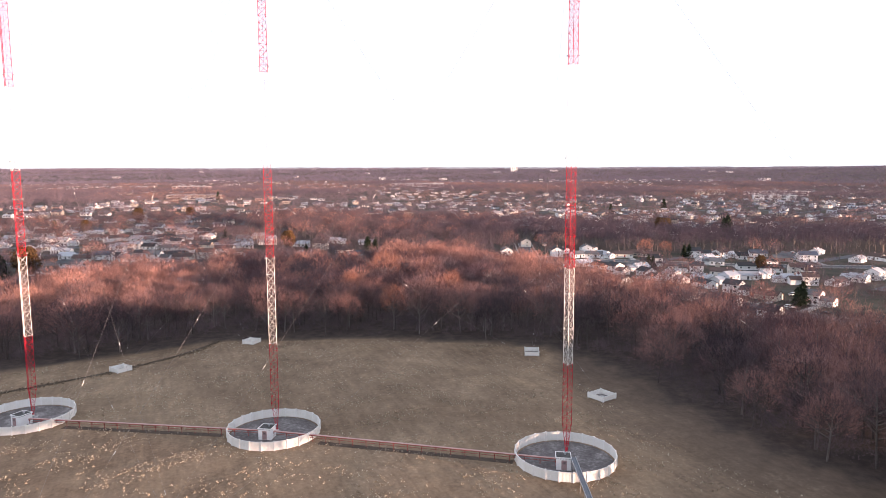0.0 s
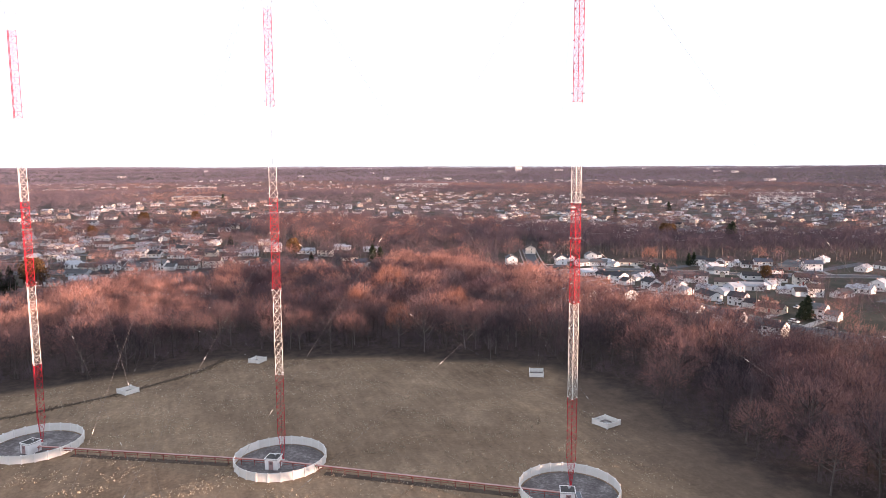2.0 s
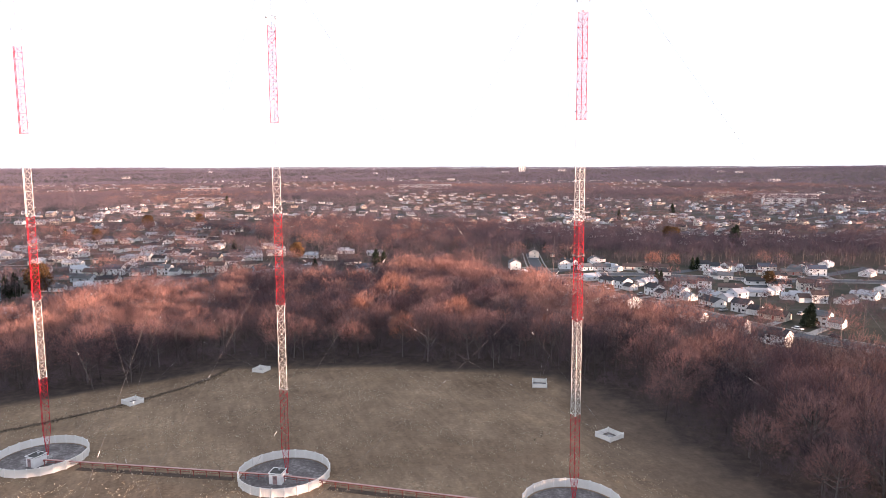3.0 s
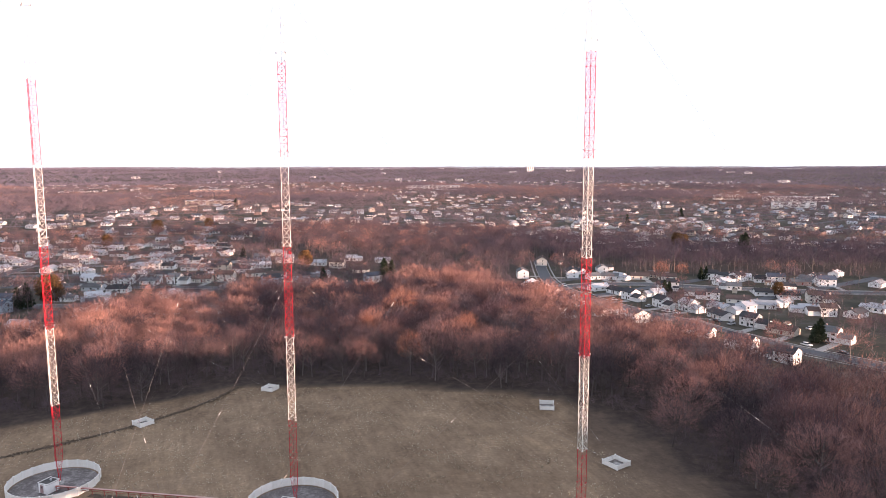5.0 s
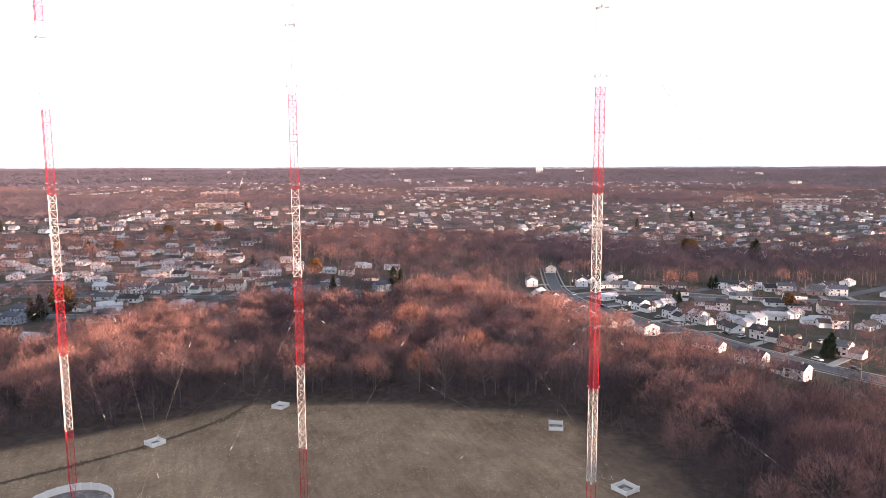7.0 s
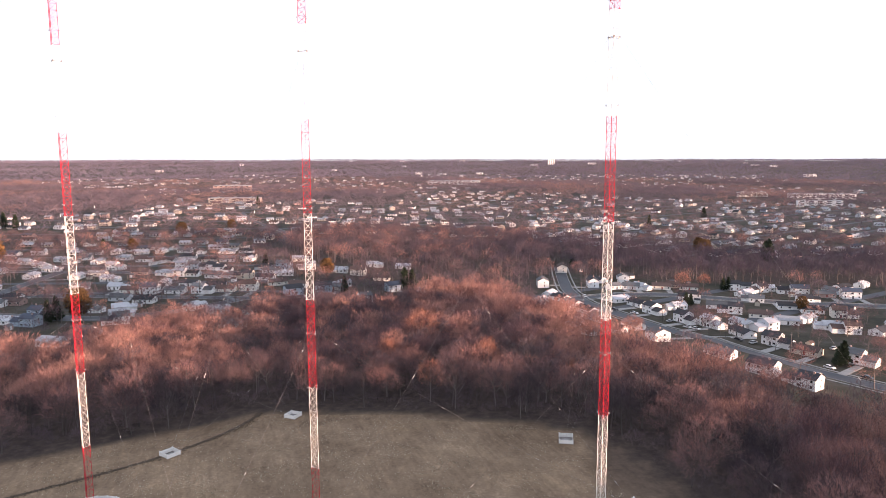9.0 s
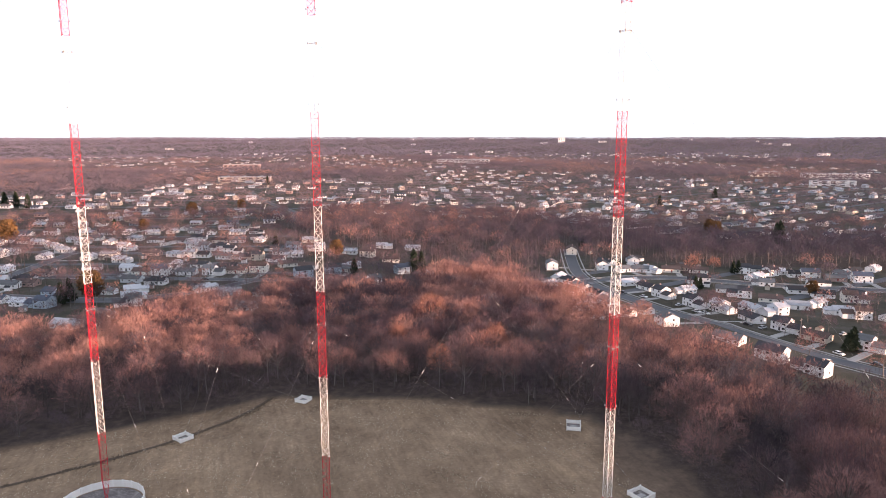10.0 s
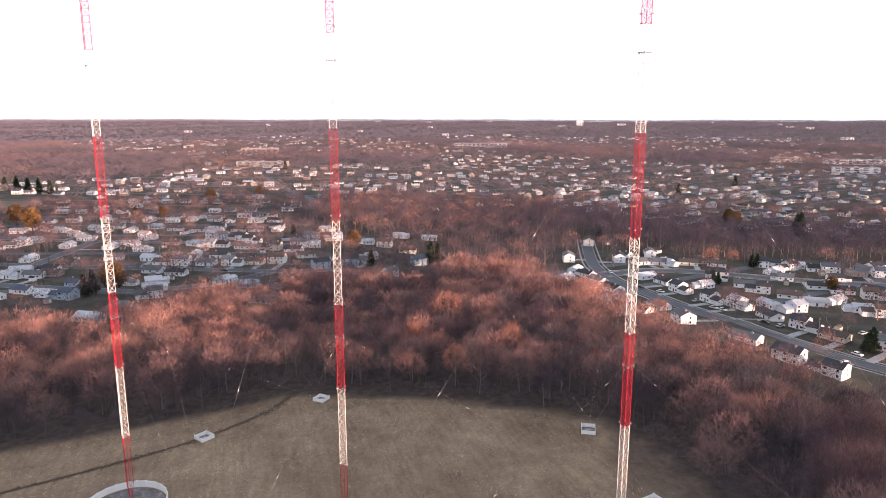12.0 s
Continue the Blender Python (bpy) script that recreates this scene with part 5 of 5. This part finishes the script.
# woods close the field behind, unseen and added to block the low sun
BLOCK = [tree_arrays(400 + i, 10.0, 3.6, 320, 0.26, fine=False) for i in range(4)]
x, y, r = scatter(6.5, -340, 260, -300, 0, 13)
keep = (wooded(x, y) > 0.9) & inside(WOOD_NEAR, x, y) & (rim_distance(x, y) < np.where(x > 40, 95, 14)) & ((y < -60) | (x < -135) | (x > 72 + 0.58 * (y + 129)) & (y < -30))
pieces = []
for px, py in zip(x[keep], y[keep]):
    wv, wf, v, f = BLOCK[r.randint(0, 4)]
    pieces.append((placed(v, px, py, float(height(px, py)), r.uniform(1.5, 1.95) + (0.45 if px > 60 else 0), r.uniform(0, 6.28), 1.2), f))
tagged(new("shade_woods_behind", big_mesh("shade_woods_behind", *soup(pieces), M_WOODS)), "unseen bare brown woodland closing the field, added for shade", "woodland", kind="stuff")

# suburban and middle-distance trees
SUB = [tree_arrays(500 + i, 10.0, 3.2 + 0.4 * (i % 3), 230, 0.15, limbs=8, puff=0.085, fine=False, flake=0.3, dome=0.72) for i in range(6)]
FARTREE = [tree_arrays(600 + i, 10.0, 4.0, 36, 0.74, fine=False, flake=0.3, dome=0.75) for i in range(6)]
x, y, r = scatter(8.2, -560, 620, 120, 720, 14)
w = wooded(x, y)
dist = np.hypot(x - 35, y + 129)
keep = ~inside(WOOD_NEAR, x, y) & (dist < 800) & (x > 20 - 0.84 * (y + 140)) & (x < 50 + 0.68 * (y + 140)) & (r.uniform(0, 1, x.shape) < np.where(w > 0.9, 0.97, np.where(w > 0.5, 0.8, np.where((x > 60) & (x < 180) & (y < 270), np.where(y < 112, 0.75, 0.13), np.where((x > 60) & (y < 345), 0.26, np.where((x < -110) & (y < 225), 0.3, np.where(np.sin(x * 0.043 + 2 * np.sin(y * 0.021)) + np.sin(y * 0.051 + 1.5 * np.sin(x * 0.027)) + r.normal(0, 0.5, x.shape) > -0.1, 0.97, 0.78)))))))
pw, pm, garden = [], [], {"pinkish": [], "russet": [], "grey": [], "brown": []}
for px, py, ww in zip(x[keep], y[keep], w[keep]):
    if not clear(px, py, 1.2):
        continue
    wv, wf, v, f = DEEP[r.randint(0, 8)] if math.hypot(px - 35, py + 129) < 370 else SUB[r.randint(0, 6)]
    s, a, z = r.uniform(0.75, 1.5) if ww < 0.9 else r.uniform(1.2, 1.65), r.uniform(0, 6.28), float(height(px, py))
    tone = ("pinkish", "pinkish", "pinkish", "russet", "grey", "grey", "brown", "brown")[r.randint(0, 8)]
    # middle woods: lit left takes garden tones, shaded right the darker material
    (pm if ww > 0.9 and px > 40 + r.normal(0, 40) else garden[tone]).append((placed(v, px, py, z, s, a, 1.1), f))
    pw.append((placed(wv, px, py, z, s, a), wf))
tagged(new("suburb_trunks", big_mesh("suburb_trunks", *soup(pw), M_BARK)), "grey trunks of bare trees among the houses", "trees", kind="stuff")
tagged(new("middle_woodland_crowns", big_mesh("middle_woodland_crowns", *soup(pm), M_MIDWOODS)), "grey-brown bare crowns behind the houses, coloured for the woodland's shaded right part", "woodland", kind="stuff")
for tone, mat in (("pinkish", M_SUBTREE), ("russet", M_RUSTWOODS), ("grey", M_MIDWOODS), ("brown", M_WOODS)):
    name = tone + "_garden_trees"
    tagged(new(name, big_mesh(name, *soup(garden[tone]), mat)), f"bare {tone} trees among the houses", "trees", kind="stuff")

x, y, r = scatter(13.5, -1900, 2300, 300, 2500, 15)
w = wooded(x, y)
dist = np.hypot(x - 35, y + 129)
keep = (dist >= 800) & (dist < 2400) & (x > 20 - 0.84 * (y + 140)) & (x < 50 + 0.68 * (y + 140)) & (r.uniform(0, 1, x.shape) < np.where(w > 0.5, 0.98, np.where(np.sin(x * 0.031 + 2 * np.sin(y * 0.017)) + np.sin(y * 0.033 + 1.5 * np.sin(x * 0.019)) > -0.2, 0.95, 0.72)))
pt, pr = [], []
for px, py, ww in zip(x[keep], y[keep], w[keep]):
    if not clear(px, py, 0.5):
        continue
    wv, wf, v, f = FARTREE[r.randint(0, 6)]
    (pr if math.sin(px * 0.013 + 1.7 * math.sin(py * 0.007)) + r.normal(0, 0.6) > 0.75 else pt).append((placed(v, px, py, float(height(px, py)), r.uniform(0.9, 1.5) * (1.15 if ww > 0.5 else 1), r.uniform(0, 6.28), 1.5), f))
# twig colour includes the haze of distance
tagged(new("distant_trees", big_mesh("distant_trees", *soup(pt), M_FARWOODS)), "distant bare brown trees and woods with haze in their colour", "woodland", kind="stuff")
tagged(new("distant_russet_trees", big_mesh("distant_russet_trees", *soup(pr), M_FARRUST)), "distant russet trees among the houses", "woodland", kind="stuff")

CLUMP = [tree_arrays(700 + i, 10.0, 9.0, 10, 5.2, fine=False, upright=0.25, flake=0.6, dome=0.9) for i in range(5)]
x, y, r = scatter(27.0, -3700, 4000, 1500, 4780, 16)
dist = np.hypot(x - 35, y + 129)
keep = (dist >= 2400) & (x > 20 - 0.84 * (y + 140)) & (x < 50 + 0.68 * (y + 140)) & (r.uniform(0, 1, x.shape) < 0.93)
pt = []
for px, py in zip(x[keep], y[keep]):
    wv, wf, v, f = CLUMP[r.randint(0, 5)]
    pt.append((placed(v, px, py, float(height(px, py)), r.uniform(0.9, 1.5), r.uniform(0, 6.28), 1.5), f))
# the haze over these woods is in their colour
tagged(new("horizon_woods", big_mesh("horizon_woods", *soup(pt), M_HORIZON)), "brown woods reaching to the horizon, haze put into their colour", "woodland", kind="stuff")


# ---- evergreens and rusty oaks among the houses ----
def leafy(seed, kind):
    r = np.random.RandomState(seed)
    n = 1500
    u = r.uniform(0, 1, n)
    a = r.uniform(0, 6.28, n)
    if kind == "pine":
        z = 0.08 + 0.92 * u
        rad = 0.36 * (1 - u) ** 0.75 * (0.75 + 0.25 * np.sin(z * 40)) * np.sqrt(r.uniform(0.3, 1, n))
    else:
        z = 0.25 + 0.72 * u
        rad = 0.42 * np.sqrt(np.clip(1 - ((z - 0.6) / 0.40) ** 2, 0.02, 1)) * (0.8 + 0.2 * np.sin(a * 3 + z * 9)) * np.sqrt(r.uniform(0.3, 1, n))
    c = np.stack([np.cos(a) * rad, np.sin(a) * rad, z], 1) * 10
    d, e = r.normal(0, 0.36, (n, 3)), r.normal(0, 0.36, (n, 3))
    return np.stack([c - d, c + d, c + e], 1).reshape(-1, 3), np.arange(3 * n).reshape(-1, 3)


trunk = Geo()
trunk.tube((0, 0, -0.5), (0, 0, 8.0), 0.26, 0.05, 7)
LEAFY_TRUNK = trunk.mesh("trunk", M_BARK)
EVERGREEN, OAK = big_mesh("crown", *leafy(1, "pine"), M_PINE), big_mesh("crown", *leafy(2, "oak"), M_OAK)
for px, py, s, kind in [
        (-22.5, 312.9, 1.5, 0), (-18.2, 317.6, 1.3, 0), (180.5, 160.1, 1, 0), (177.5, 158.3, 0.8, 0), (147.6, 274.6, 0.8, 0), (150.6, 276.3, 0.7, 0), (185.5, 327.4, 0.8, 0), (188.7, 327.7, 0.85, 0),
        (-185, 197.5, 1.2, 0), (-186.2, 192.1, 1.1, 0), (-172.5, 196.4, 1.7, 1), (-350.8, 374.9, 2, 1), (-389.2, 407.1, 1.8, 1), (-285.8, 559.7, 1.6, 1), (-308.4, 452, 1.1, 0), (-80.8, 341.5, 1.3, 1),
        (261, 449.6, 1.9, 0), (263.3, 464, 1.6, 0), (222.4, 490.7, 1.5, 1), (223.3, 514.4, 1.4, 1), (207.6, 262.3, 0.9, 1), (-58.5, 294.8, 1, 0), (-278.9, 447, 1.2, 1), (-258.2, 624.2, 1.3, 1),
        (-494.9, 599.2, 1.6, 0), (-517.4, 611, 1.7, 0), (-537.7, 619.4, 1.6, 0), (-559.3, 628.9, 1.7, 0), (-573.3, 628.1, 1.6, 0), (99.6, 431.6, 0.9, 0), (231.9, 757.5, 1.4, 0), (331.2, 865.8, 1.5, 0),
        (-353.7, 988.9, 1.4, 0), (-135.5, 373.6, 1, 0)]:
    t = thing("oak" if kind else "evergreen", Matrix.Translation((px, py, float(height(px, py)))) @ Matrix.Rotation(px, 4, "Z") @ Matrix.Diagonal((s, s, s, 1)),
              "oak still holding rusty yellow-brown leaves" if kind else "dark green evergreen tree among the houses", "tree", "oaks" if kind else "evergreens")
    part("trunk", LEAFY_TRUNK, None, t)
    part("crown", OAK if kind else EVERGREEN, None, t)

# trees that keep some russet leaves at the rim of the woods
M_RUSSET = material("russet_leaves_on_twigs", [(0.180, 0.080, 0.062), (0.29, 0.132, 0.096), (0.36, 0.175, 0.122)], 0.85, (0.2, 1.2), island=0.4)
for k, (px, py, s, spread) in enumerate([(-1.3, 106.8, 1.68, 1.6), (15.0, 86.9, 1.52, 2.5), (32.9, 108.8, 1.62, 2.6), (7.2, 138.1, 2.0, 3.2), (62, 100, 1.2, 1.6), (97, 172, 1.3, 3.0), (158, 322, 1.35, 3.4), (172, 325, 1.2, 3.2)]):
    wv, wf, v, f = tree_arrays(800 + k, 10.0, spread, 1700, 0.05)
    t = thing("russet_tree", Matrix.Translation((px, py, float(height(px, py)))) @ Matrix.Diagonal((s, s, s, 1)), "tree that keeps russet leaves among the bare woods", "tree", "russet trees")
    part("trunk", big_mesh("trunk", wv, wf, M_BARK), None, t)
    part("crown", big_mesh("crown", v, f, M_RUSSET), None, t, "russet leaves on fine twigs")

# ---- grass tufts and ditch weeds in the field ----
def tufts(name, x, y, tall, wide, mat, label, seed, blades=3):
    r = np.random.RandomState(seed)
    n = len(x)
    z = height(x, y)
    x, y, z = np.repeat(x, blades), np.repeat(y, blades), np.repeat(z, blades)
    n *= blades
    c = np.stack([x + r.normal(0, wide, n), y + r.normal(0, wide, n), z - 0.02], 1)
    a = r.uniform(0, 6.28, n)
    side = np.stack([np.cos(a), np.sin(a), np.zeros(n)], 1) * (wide * r.uniform(0.35, 0.8, n))[:, None]
    tip = c + np.stack([r.normal(0, 0.5, n), r.normal(0, 0.5, n), np.ones(n)], 1) * (tall * r.uniform(0.4, 1.2, n))[:, None]
    v = np.stack([c - side, c + side, tip], 1).reshape(-1, 3)
    tagged(new(name, big_mesh(name, v, np.arange(3 * n).reshape(-1, 3), mat)), label, "grass", kind="stuff")


M_STRAW = material("straw_tufts", [(0.26, 0.215, 0.155), (0.38, 0.325, 0.24), (0.52, 0.46, 0.36)], 0.95, (0.03, 0.6), island=0.6)
# M_SOIL serves the ditch soil and the strips of trestle shade
M_SOIL = material("soil_and_shade", [(0.044, 0.033, 0.026), (0.077, 0.058, 0.046), (0.121, 0.094, 0.072)], 0.95, (0.2, 1.5), 0.4)
M_WEED = material("dark_weeds", [(0.068, 0.052, 0.038), (0.105, 0.083, 0.058), (0.15, 0.122, 0.085)], 0.95, (0.1, 1.0), island=0.5)
r = np.random.RandomState(21)
x, y = r.uniform(-125, 112, 52000), r.uniform(-75, 92, 52000)
keep = inside(FIELD, x, y) & (np.sin(x * 0.31 + np.sin(y * 0.23) * 2) + np.sin(y * 0.37 + np.sin(x * 0.19) * 2.3) + r.normal(0, 0.8, x.shape) > 0.35) & (rim_distance(x, y) > np.where(x > 60, 16, 4))
for cx, cy in RINGS:
    keep &= np.hypot(x - cx, y - cy) > RING_R + 0.5
tufts("grass_tufts", x[keep], y[keep], 0.24, 0.2, M_STRAW, "short dry straw-coloured grass tufts", 22)
for k, line in enumerate(([(-91.6, 6.5), (-80.8, 14.8), (-68.1, 26), (-54.4, 39.4), (-46.6, 51.6), (-39.7, 64.2), (-37.8, 76.6)],)):
    xs, ys = [], []
    for (ax, ay), (bx, by) in zip(line, line[1:]):
        n = int(math.hypot(bx - ax, by - ay) * 11)
        t = r.uniform(0, 1, n)
        xs.append(ax + (bx - ax) * t + r.normal(0, 0.7, n))
        ys.append(ay + (by - ay) * t + r.normal(0, 0.7, n))
    strip("ditch", line, 1.2, M_SOIL, 0.03, "dark shallow ditch across the dry grass", "ditch")
    tufts("ditch_weeds", np.concatenate(xs), np.concatenate(ys), 0.24, 0.22, M_WEED, "dark brown weeds along a shallow ditch", 23 + k)
# shade beneath the trestles laid on the ground as dark soil strips
for line in ([(-44.0, 3.0), (-20, 0.2), (-10.5, -0.9)], [(9.0, -4.4), (30, -9.2), (45.0, -12.6)]):
    strip("trestle_shade", line, 1.5, M_SOIL, 0.02, "dark soil strip put in for the shade under the pipe trestle", "soil")
